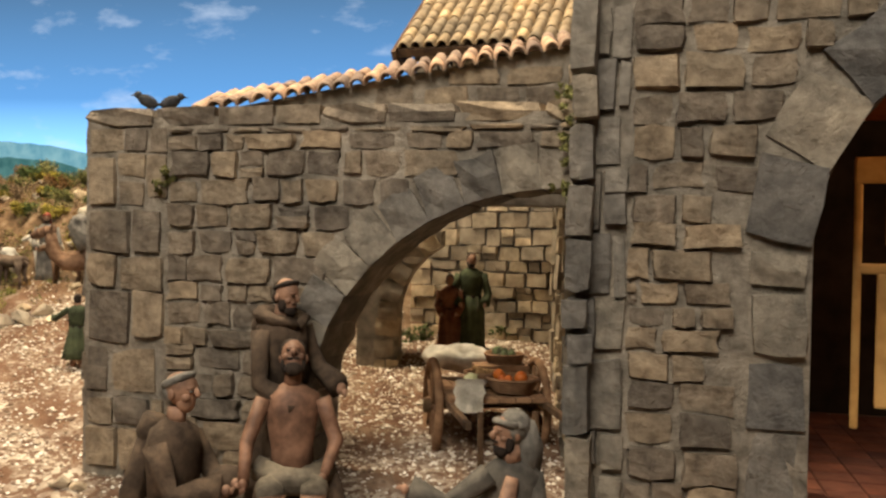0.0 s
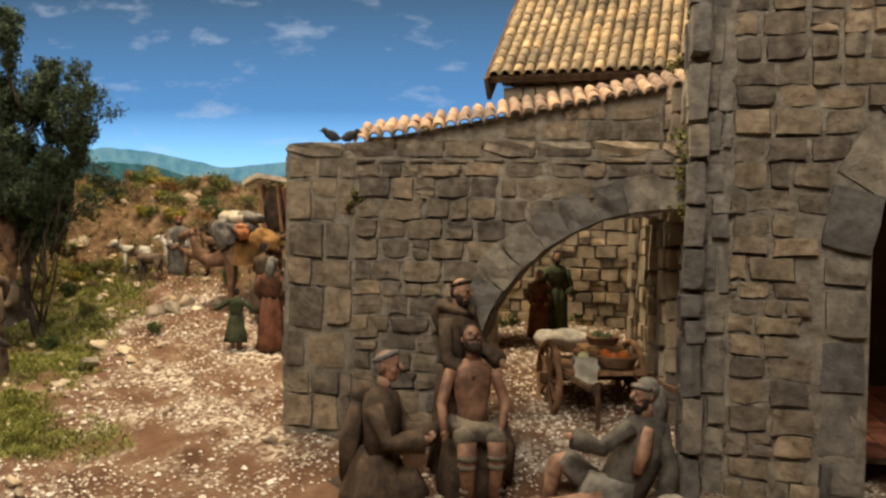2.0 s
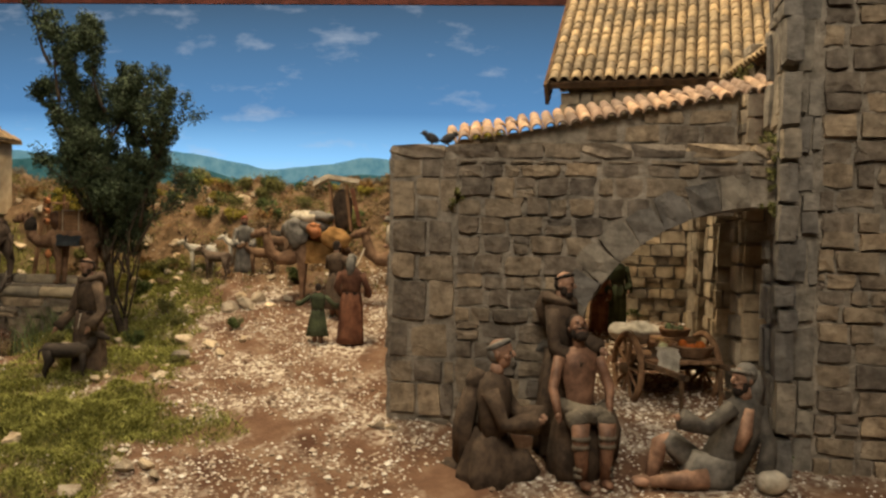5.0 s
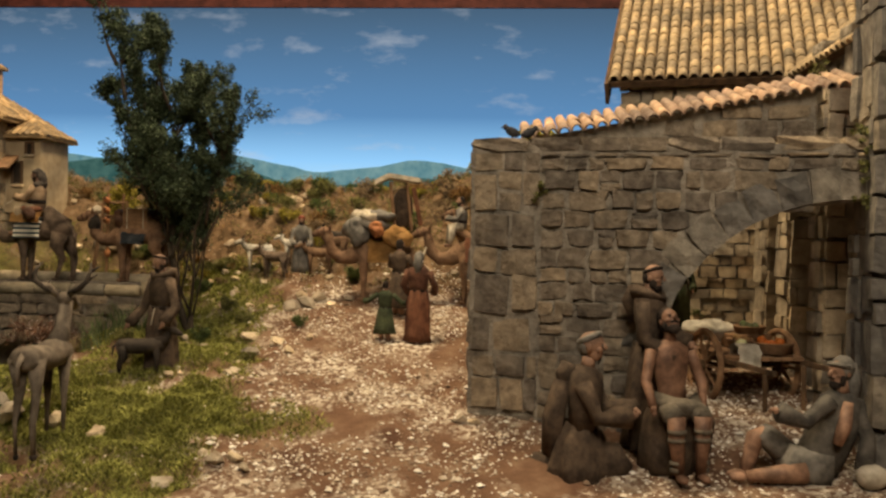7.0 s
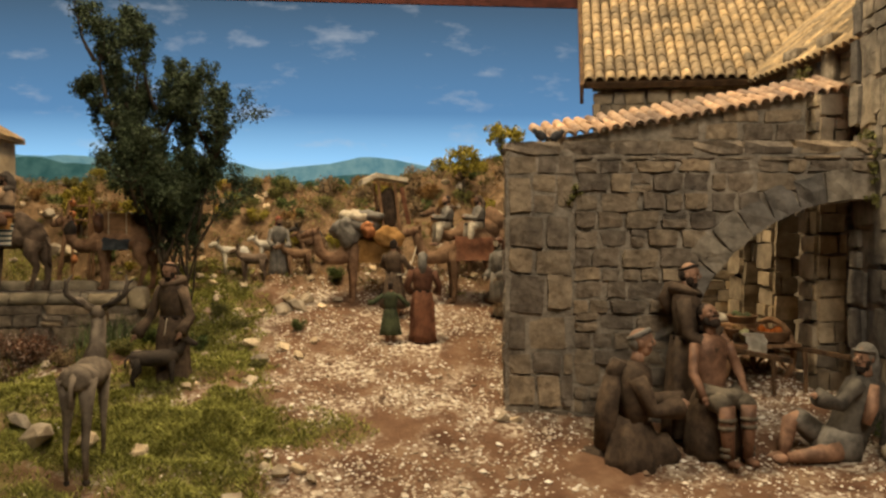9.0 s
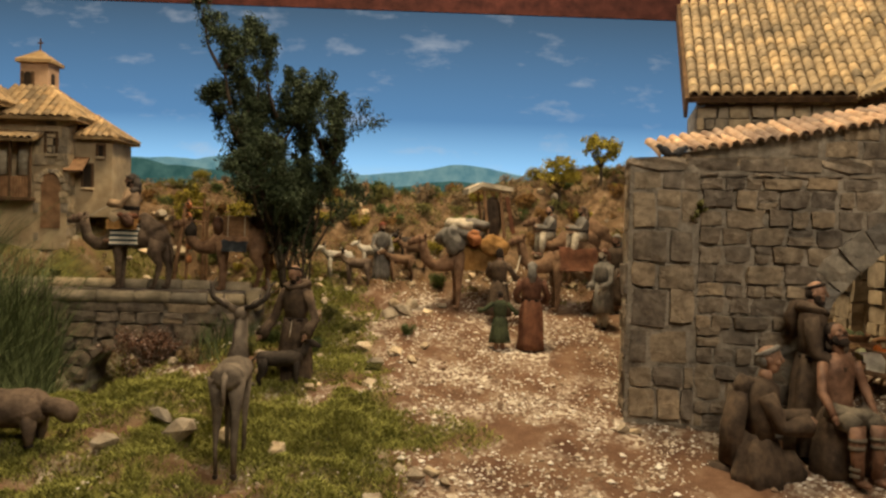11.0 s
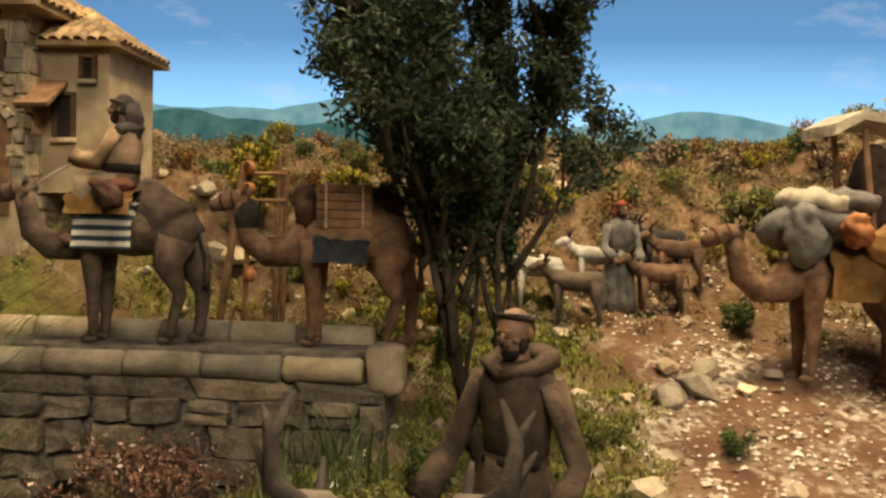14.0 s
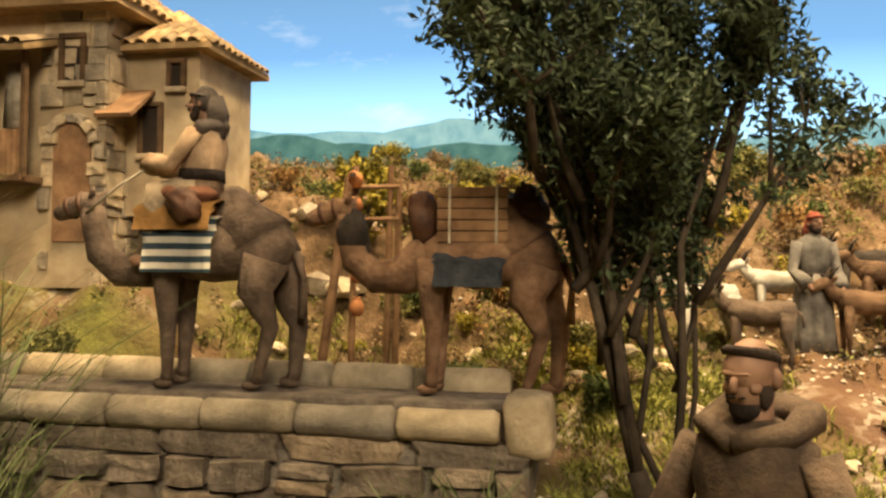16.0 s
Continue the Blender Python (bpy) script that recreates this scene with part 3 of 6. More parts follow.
def head(bm, c, s=1.0, tonsure=False, scarf=False, beard=True, tilt=0.0):
    """A small head looking to -y, of about 0.15 high for a figure of height one."""
    c = Vector(c)
    rot = Matrix.Rotation(tilt, 4, "X")

    def at(v):
        return c + (rot @ Vector(v)) * s

    def lump(v, r, mat, seg=10, rings=7):
        ball(bm, at(v), tuple(q * s for q in r), mat, seg, rings, rot)

    lump((0, 0.004, 0.012), (0.05, 0.06, 0.062), SK, 16, 11)
    lump((0, -0.018, -0.03), (0.038, 0.04, 0.046), SK, 14, 9)
    tube(bm, [at((0, -0.054, 0.014)), at((0, -0.068, -0.006)), at((0, -0.058, -0.016))], [0.007 * s, 0.012 * s, 0.009 * s], SK, 8)
    lump((0, -0.046, 0.02), (0.034, 0.01, 0.007), SK)
    for sx in (-1, 1):
        lump((sx * 0.051, 0.01, -0.004), (0.008, 0.013, 0.019), SK, 8, 6)
        lump((sx * 0.02, -0.051, 0.008), (0.006, 0.005, 0.003), HR, 8, 6)
        lump((sx * 0.028, -0.034, -0.014), (0.016, 0.018, 0.015), SK, 8, 6)
    if beard:
        lump((0, -0.03, -0.058), (0.034, 0.031, 0.031), HR, 12, 8)
        for sx in (-1, 1):
            lump((sx * 0.034, -0.012, -0.035), (0.014, 0.022, 0.034), HR, 8, 6)
            lump((sx * 0.012, -0.056, -0.027), (0.014, 0.009, 0.006), HR, 8, 6)
    if scarf:
        lump((0, 0.02, 0.022), (0.061, 0.062, 0.068), SC, 16, 10)
        pts = [at((0.056 * math.cos(a), 0.006 + 0.058 * math.sin(a), 0.036 - 0.012 * math.sin(a))) for a in [2 * math.pi * i / 14 for i in range(15)]]
        tube(bm, pts, [0.013 * s] * 15, SC, 8, 0.15, 3)
        tube(bm, [at((0, 0.05, 0.03)), at((0, 0.076, -0.06)), at((0, 0.07, -0.17))], [0.045 * s, 0.056 * s, 0.05 * s], SC, 12, 0.14, 5)
    elif tonsure:
        pts = [at((0.044 * math.cos(a), 0.014 + 0.05 * math.sin(a), 0.042 - 0.024 * math.sin(a))) for a in [2 * math.pi * i / 16 for i in range(17)]]
        tube(bm, pts, [0.012 * s] * 17, HR, 8, 0.15, 3)
        lump((0, 0.03, -0.004), (0.048, 0.042, 0.044), HR, 14, 9)
    else:
        lump((0, 0.018, 0.026), (0.056, 0.056, 0.06), HR, 16, 10)
        lump((0, 0.03, -0.01), (0.05, 0.04, 0.05), HR, 12, 8)


def arm(bm, a, b, c, r=0.036, bare=False):
    a, b, c = Vector(a), Vector(b), Vector(c)
    m = SK if bare else ROBE
    tube(bm, [a, a.lerp(b, 0.5), b, b.lerp(c, 0.5), c], [r * 1.1, r, r * 0.95, r * (0.8 if bare else 1.15), r * (0.6 if bare else 1.35)], m, 14, 0.0 if bare else 0.1, 4)
    d = (c - b).normalized()
    ball(bm, c + d * 0.02, (0.02, 0.02, 0.024), SK, 8, 6)
    for k in (-1, 0, 1):
        tube(bm, [c + d * 0.02, c + d * 0.055 + Vector((0.008 * k, 0, 0.006 * k))], [0.009, 0.006], SK, 6)


def rumple(bm, amount, scale):
    bm.normal_update()
    for v in bm.verts:
        v.co += v.normal * (noise.noise(v.co * scale) * amount)


def standing(hands_at, tonsure=False, scarf=False, hood=False, beard=True, skirt=0.15, tunic=0.0, belt=True, pack=False, tilt=0.0):
    """A standing figure of height one that looks to -y."""
    bm = bmesh.new()
    if tunic:
        for sx in (-1, 1):
            tube(bm, [(sx * 0.05, 0.0, 0.02), (sx * 0.05, 0, tunic * 0.6), (sx * 0.055, 0, tunic + 0.08)], [0.028, 0.04, 0.05], SK, 9)
            ball(bm, (sx * 0.05, -0.03, 0.018), (0.03, 0.055, 0.02), HR, 8, 6)
    else:
        for sx in (-1, 1):
            ball(bm, (sx * 0.055, -0.09, 0.018), (0.03, 0.055, 0.02), SK, 8, 6)
    z0 = tunic
    tube(bm, [(0, 0.01, z0 + 0.005), (0, 0.008, z0 + 0.1), (0, 0.004, 0.42), (0, 0, 0.57)], [skirt * 1.02, skirt * 0.95, 0.125, 0.098], ROBE if not pack else EXTRA, 36, 0.12, 7, 0.82)
    tube(bm, [(0, 0, 0.55), (0, 0, 0.64), (0, 0.004, 0.73), (0, 0.008, 0.8), (0, 0.01, 0.845)], [0.1, 0.106, 0.125, 0.115, 0.05], ROBE, 16, 0.03, 5, 0.68)
    if belt:
        tube(bm, [(0, 0, 0.55), (0, 0, 0.575)], [0.107, 0.107], HR, 16, 0, 1, 0.75)
        tube(bm, [(0.05, -0.085, 0.56), (0.06, -0.108, 0.48), (0.055, -0.115, 0.43)], [0.005, 0.005, 0.007], SC, 6)
    tube(bm, [(0, 0.006, 0.82), (0, -0.002, 0.88)], [0.036, 0.034], SK, 9)
    if hood:
        tube(bm, [(0.0, -0.07, 0.80), (0.085, -0.03, 0.825), (0.08, 0.05, 0.845), (0, 0.09, 0.84), (-0.08, 0.05, 0.845), (-0.085, -0.03, 0.825), (0.0, -0.07, 0.80)], [0.018, 0.022, 0.03, 0.04, 0.03, 0.022, 0.018], ROBE, 12, 0.12, 4)
        tube(bm, [(0, 0.08, 0.86), (0, 0.115, 0.78), (0, 0.11, 0.68)], [0.05, 0.045, 0.012], ROBE, 9)
    head(bm, (0, -0.015, 0.92), 0.9, tonsure, scarf, beard, tilt)
    for sx, h in zip((-1, 1), hands_at):
        if h:
            h = Vector(h)
            s = Vector((sx * 0.118, 0.005, 0.785))
            e = s.lerp(h, 0.5) + Vector((sx * 0.045, 0.05, -0.05))
            arm(bm, s, e, h, 0.037)
    rumple(bm, 0.008, 14)
    return bm


def put_figure(name, label, category, bm, x, y, size, turn, mats, z=None, group=""):
    ob = new(name, mesh_of(name, bm, mats))
    z = ground_z(x, y) - 0.002 if z is None else z
    ob.matrix_world = pose(x, y, z, 0, 0, turn) @ Matrix.Scale(size, 4)
    return tagged(ob, label, category, group)


# ---------------- gate group: friars and beggars ----------------
bm = standing([(-0.1, -0.16, 0.5), (0.14, -0.17, 0.56)], tonsure=True, hood=True, tilt=0.15)
put_figure("monk_statue", "standing friar figurine in a dark brown hooded habit", "statue", bm, 0.256, -0.085, 0.256, 62, [HABIT, SKIN, HAIR, LINEN], z=-0.04)


def kneeling_monk():
    bm = bmesh.new()
    tube(bm, [(0, 0.02, 0.0), (0, 0.02, 0.12), (0, 0.03, 0.28), (0, 0.01, 0.36)], [0.26, 0.24, 0.17, 0.13], ROBE, 40, 0.1, 9, 0.9)
    tube(bm, [(0, -0.02, 0.1), (0, -0.2, 0.12), (0, -0.26, 0.05)], [0.15, 0.13, 0.08], ROBE, 16, 0.06, 5)
    tube(bm, [(0, 0.15, 0.05), (0.05, 0.35, 0.05), (0.03, 0.48, 0.03)], [0.12, 0.085, 0.05], ROBE, 14, 0.1, 5)
    tube(bm, [(0, 0.01, 0.34), (0, 0.0, 0.5), (0, 0.0, 0.62), (0, 0.0, 0.71), (0, -0.01, 0.76)], [0.135, 0.15, 0.16, 0.14, 0.06], ROBE, 18, 0.04, 5, 0.75)
    tube(bm, [(0.13, 0.06, 0.72), (0.02, 0.16, 0.62), (-0.02, 0.2, 0.4), (0.0, 0.22, 0.15)], [0.05, 0.1, 0.12, 0.1], ROBE, 14, 0.1, 5, 0.6)
    tube(bm, [(0, 0.1, 0.76), (0, 0.14, 0.68), (0, 0.15, 0.56)], [0.07, 0.07, 0.02], ROBE, 10)
    tube(bm, [(0, -0.01, 0.74), (0, -0.02, 0.82)], [0.05, 0.046], SK, 9)
    head(bm, (0, -0.04, 0.89), 1.35, True, False, False)
    arm(bm, (-0.15, 0, 0.66), (-0.17, -0.1, 0.44), (-0.06, -0.3, 0.45), 0.055)
    arm(bm, (0.15, 0, 0.66), (0.17, -0.12, 0.46), (0.02, -0.32, 0.47), 0.055)
    rumple(bm, 0.012, 9)
    return bm


put_figure("kneeling_monk_statue", "kneeling bald friar figurine in a dark brown cloak", "statue", kneeling_monk(), 0.163, -0.135, 0.2, 78, [HABIT, SKIN, GREY, LINEN], z=-0.075)


def seated_man():
    bm = bmesh.new()
    tube(bm, [(0, 0.02, 0.38), (0, 0.03, 0.5), (0, 0.05, 0.64), (0, 0.06, 0.74), (0, 0.06, 0.79)], [0.095, 0.088, 0.115, 0.115, 0.045], SK, 16, 0, 1, 0.62)
    tube(bm, [(0, 0.06, 0.78), (0, 0.07, 0.85)], [0.04, 0.038], SK, 9)
    head(bm, (0, 0.075, 0.9), 1.12, False, False, True, -0.5)
    # loincloth and cloak over the seat
    tube(bm, [(0, 0.02, 0.0), (0, 0.03, 0.15), (0, 0.03, 0.32), (0, 0.0, 0.42)], [0.19, 0.18, 0.16, 0.13], ROBE, 22, 0.09, 7, 0.85)
    tube(bm, [(-0.14, 0.0, 0.44), (-0.05, -0.12, 0.41), (0.05, -0.13, 0.4), (0.15, -0.02, 0.43)], [0.05, 0.055, 0.055, 0.05], SC, 16, 0.14, 5)
    tube(bm, [(0.14, -0.03, 0.42), (0.17, -0.08, 0.3), (0.16, -0.06, 0.12)], [0.05, 0.06, 0.05], ROBE, 16, 0.16, 5, 0.5)
    for sx in (-1, 1):
        tube(bm, [(sx * 0.06, 0, 0.38), (sx * 0.09, -0.16, 0.38), (sx * 0.085, -0.2, 0.36)], [0.065, 0.06, 0.058], SC, 12, 0.06, 5)
        tube(bm, [(sx * 0.085, -0.2, 0.37), (sx * 0.08, -0.21, 0.22), (sx * 0.07, -0.22, 0.04)], [0.055, 0.045, 0.03], SK, 10)
        for z in (0.3, 0.25, 0.12, 0.08):
            tube(bm, [(sx * 0.082, -0.208, z), (sx * 0.082, -0.209, z - 0.025)], [0.056 - (0.3 - z) * 0.08] * 2, SC, 10)
        ball(bm, (sx * 0.07, -0.26, 0.025), (0.032, 0.065, 0.026), SK, 8, 6)
    arm(bm, (-0.125, 0.05, 0.72), (-0.19, -0.02, 0.55), (-0.2, -0.14, 0.42), 0.034, True)
    arm(bm, (0.125, 0.05, 0.72), (0.19, 0.02, 0.54), (0.13, -0.12, 0.43), 0.034, True)
    rumple(bm, 0.006, 12)
    return bm


put_figure("beggar_statue", "bare-chested bandaged man figurine on a draped seat", "statue", seated_man(), 0.280, -0.135, 0.222, 16, [HABIT, grainy("sunburnt_skin", (0.12, 0.06, 0.036), (0.25, 0.135, 0.085), 60, rough=0.6, big=30, bump=0.15), HAIR, cloth("stained_wrap", (0.085, 0.07, 0.05), (0.21, 0.175, 0.13))], z=-0.062)


def reclining_man():
    bm = bmesh.new()
    tube(bm, [(0.05, 0.02, 0.08), (0.12, 0.03, 0.2), (0.18, 0.02, 0.38), (0.2, 0.02, 0.5), (0.2, 0.01, 0.56)], [0.15, 0.14, 0.15, 0.12, 0.05], ROBE, 16, 0.05, 5, 0.8)
    tube(bm, [(0.2, -0.1, 0.5), (0.17, -0.12, 0.36), (0.13, -0.12, 0.25)], [0.03, 0.045, 0.03], SK, 9)
    tube(bm, [(0.2, 0.0, 0.54), (0.19, 0, 0.61)], [0.045, 0.04], SK, 9)
    sub = bmesh.new()
    head(sub, (0, 0, 0), 1.15, False, True, True)
    bmesh.ops.transform(sub, matrix=Matrix.Translation((0.18, 0, 0.66)) @ Matrix.Rotation(radians(-62), 4, "Z"), verts=sub.verts[:])
    tmp = bpy.data.meshes.new("tmp")
    sub.to_mesh(tmp)
    sub.free()
    bm.from_mesh(tmp)
    bpy.data.meshes.remove(tmp)
    # shorts and bent legs
    tube(bm, [(0.08, 0, 0.07), (-0.05, -0.04, 0.1), (-0.15, -0.06, 0.16)], [0.13, 0.11, 0.08], SC, 14, 0.07, 5)
    tube(bm, [(-0.1, 0.03, 0.14), (-0.24, 0.04, 0.26), (-0.27, 0.04, 0.28)], [0.085, 0.07, 0.06], SC, 12, 0.06, 5)
    tube(bm, [(-0.23, 0.04, 0.26), (-0.3, 0.04, 0.24), (-0.33, 0.03, 0.12), (-0.36, 0.02, 0.03)], [0.06, 0.055, 0.045, 0.03], SK, 10)
    ball(bm, (-0.41, 0.0, 0.025), (0.07, 0.035, 0.028), SK, 8, 6)
    tube(bm, [(-0.05, -0.1, 0.08), (-0.2, -0.12, 0.06), (-0.38, -0.1, 0.04)], [0.075, 0.055, 0.035], SK, 10)
    ball(bm, (-0.43, -0.1, 0.035), (0.06, 0.035, 0.03), SK, 8, 6)
    arm(bm, (0.1, -0.08, 0.5), (-0.06, -0.14, 0.38), (-0.22, -0.16, 0.44), 0.045)
    arm(bm, (0.28, 0.02, 0.48), (0.33, -0.06, 0.28), (0.3, -0.1, 0.1), 0.045)
    ball(bm, (0.33, -0.14, 0.07), (0.1, 0.08, 0.075), EXTRA, 12, 8)
    rumple(bm, 0.01, 9)
    return bm


put_figure("reclining_beggar_statue", "reclining figurine in a grey tunic and headscarf with outstretched arm", "statue", reclining_man(), 0.448, -0.155, 0.215, 0, [cloth("drab_cloth", (0.05, 0.045, 0.038), (0.13, 0.115, 0.095)), SKIN, HAIR, GREY, LINEN], z=-0.062)

# ---------------- path group ----------------
bm = standing([(-0.3, -0.1, 0.62), (0.34, -0.08, 0.66)], beard=False, skirt=0.17, tunic=0.13)
put_figure("child_statue", "child figurine in a green tunic with arms held out", "statue", bm, -0.167, 0.3, 0.114, 185, [GREEN, SKIN, HAIR, HAIR])
bm = standing([(-0.15, -0.13, 0.55), (0.15, -0.13, 0.55)], scarf=True, skirt=0.145, beard=False, pack=True)
put_figure("woman_statue", "woman figurine in a rust skirt and pale blue-grey headscarf", "statue", bm, -0.106, 0.31, 0.17, 172, [cloth("dark_rust_cloth", (0.075, 0.032, 0.02), (0.16, 0.075, 0.045)), SKIN, HAIR, GREY, RUST])
bm = standing([(-0.16, -0.2, 0.6), (0.17, -0.2, 0.62)], skirt=0.17, tunic=0.1)
put_figure("camel_driver_statue", "camel driver figurine in a dark tunic", "statue", bm, -0.157, 0.43, 0.155, 150, [HABIT, SKIN, HAIR, LINEN])
bm = standing([(-0.12, -0.12, 0.5), (0.12, -0.14, 0.48)], scarf=True, skirt=0.15, tunic=0.05)
put_figure("herdsman_statue", "herdsman figurine with a red headscarf and grey tunic", "statue", bm, -0.405, 0.63, 0.135, 20, [GREY, SKIN, HAIR, RED])
bm = standing([(-0.12, -0.1, 0.5), (0.13, -0.1, 0.5)], skirt=0.15)
put_figure("man_statue", "bearded man figurine in a dark green robe", "statue", bm, 0.412, 0.5, 0.17, 10, [GREEN, SKIN, HAIR, HABIT])
bm = standing([(-0.09, -0.12, 0.52), (0.1, -0.12, 0.52)], skirt=0.15, beard=False)
put_figure("girl_statue", "girl figurine in a rose and brown dress", "statue", bm, 0.378, 0.485, 0.135, 0, [RUST, SKIN, HAIR, RED])
bm = standing([(-0.24, -0.14, 0.42), (0.22, -0.1, 0.46)], tonsure=True, hood=True, skirt=0.16, tilt=0.25)
put_figure("friar_statue", "bearded friar figurine in a dark brown habit", "statue", bm, -0.532, 0.14, 0.214, -38, [HABIT, SKIN, HAIR, LINEN], z=-0.003)
bm = standing([(-0.13, -0.1, 0.5), (0.13, -0.14, 0.5)], scarf=True, skirt=0.14, tunic=0.2)
put_figure("follower_statue", "figurine with a pale bundle and white leggings", "statue", bm, 0.055, 0.42, 0.165, -60, [GREY, LINEN, HAIR, LEATHER])
bm = standing([(-0.13, -0.1, 0.5), (0.13, -0.14, 0.5)], scarf=True, skirt=0.14, tunic=0.1)
put_figure("follower_statue", "figurine in a dark coat and cap beside a camel", "statue", bm, 0.10, 0.5, 0.17, -40, [HABIT, SKIN, HAIR, GREY])


# ---------------- animals (figurines) ----------------
def camel(load_dark=False):
    """A camel of about one long that looks to -x, hump at 0.8."""
    bm = bmesh.new()
    tube(bm, [(0.27, 0, 0.5), (0.22, 0, 0.53), (0.1, 0, 0.54), (-0.05, 0, 0.53), (-0.2, 0, 0.53), (-0.27, 0, 0.52)], [0.07, 0.125, 0.14, 0.145, 0.125, 0.07], 0, 16, 0, 1, 0.85)
    tube(bm, [(0.14, 0, 0.56), (0.06, 0, 0.66), (0.03, 0, 0.76), (0.03, 0, 0.79)], [0.15, 0.11, 0.055, 0.02], 0, 14)
    tube(bm, [(-0.22, 0, 0.54), (-0.34, 0, 0.46), (-0.45, 0, 0.45), (-0.54, 0, 0.52), (-0.57, 0, 0.63), (-0.585, 0, 0.7)], [0.105, 0.085, 0.068, 0.058, 0.05, 0.05], 0, 12)
    tube(bm, [(-0.55, 0, 0.715), (-0.62, 0, 0.722), (-0.69, 0, 0.695), (-0.74, 0, 0.678)], [0.05, 0.052, 0.038, 0.03], 0, 10)
    for s in (-1, 1):
        tube(bm, [(-0.565, s * 0.035, 0.745), (-0.55, s * 0.05, 0.785)], [0.016, 0.006], 0, 6)
        tube(bm, [(-0.2, s * 0.075, 0.52), (-0.205, s * 0.08, 0.38), (-0.2, s * 0.075, 0.23), (-0.205, s * 0.07, 0.06), (-0.21, s * 0.07, 0.03)], [0.075, 0.05, 0.034, 0.024, 0.026], 0, 9)
        tube(bm, [(0.2, s * 0.075, 0.5), (0.19 + 0.03 * s, s * 0.085, 0.37), (0.25 + 0.03 * s, s * 0.075, 0.24), (0.22 + 0.05 * s, s * 0.07, 0.06), (0.21 + 0.05 * s, s * 0.07, 0.03)], [0.1, 0.07, 0.036, 0.025, 0.027], 0, 9)
        ball(bm, (-0.225, s * 0.07, 0.02), (0.045, 0.032, 0.022), 0, 8, 6)
        ball(bm, (0.195 + 0.05 * s, s * 0.07, 0.02), (0.045, 0.032, 0.022), 0, 8, 6)
    tube(bm, [(0.29, 0, 0.53), (0.325, 0, 0.42), (0.32, 0, 0.28)], [0.02, 0.014, 0.018], 0, 7)
    # halter
    for x0, z0, r in ((-0.67, 0.705, 0.048), (-0.61, 0.72, 0.057)):
        tube(bm, [(x0, 0, z0), (x0 - 0.012, 0, z0 - 0.003)], [r, r], 1, 10)
    if load_dark:
        ball(bm, (-0.555, 0, 0.63), (0.066, 0.066, 0.1), 2, 12, 8)
    rumple(bm, 0.008, 9)
    return bm


def put_camel(x, y, z, size, turn, fur, label, dark=False):
    return put_figure("camel_statue", label, "camel figurine", camel(dark), x, y, size, turn, [fur, LEATHER, FUR_DARK], z, "camels of the caravan")


put_camel(-0.870, 0.385, 0.146, 0.19, 0, FUR_GREY, "grey-brown camel figurine walking on the bridge")
put_camel(-0.675, 0.40, 0.146, 0.184, 0, FUR_PALE, "sandy camel figurine loaded with a wooden crate", True)
put_camel(-0.20, 0.5, ground_z(-0.2, 0.5), 0.2, 8, FUR_PALE, "sandy camel figurine under a canopy and packs")
put_camel(0.012, 0.5, ground_z(0.0, 0.5), 0.205, 5, FUR, "brown camel figurine carrying two riders")
put_camel(0.06, 0.62, ground_z(0.06, 0.62), 0.2, 0, FUR, "brown camel figurine following behind")


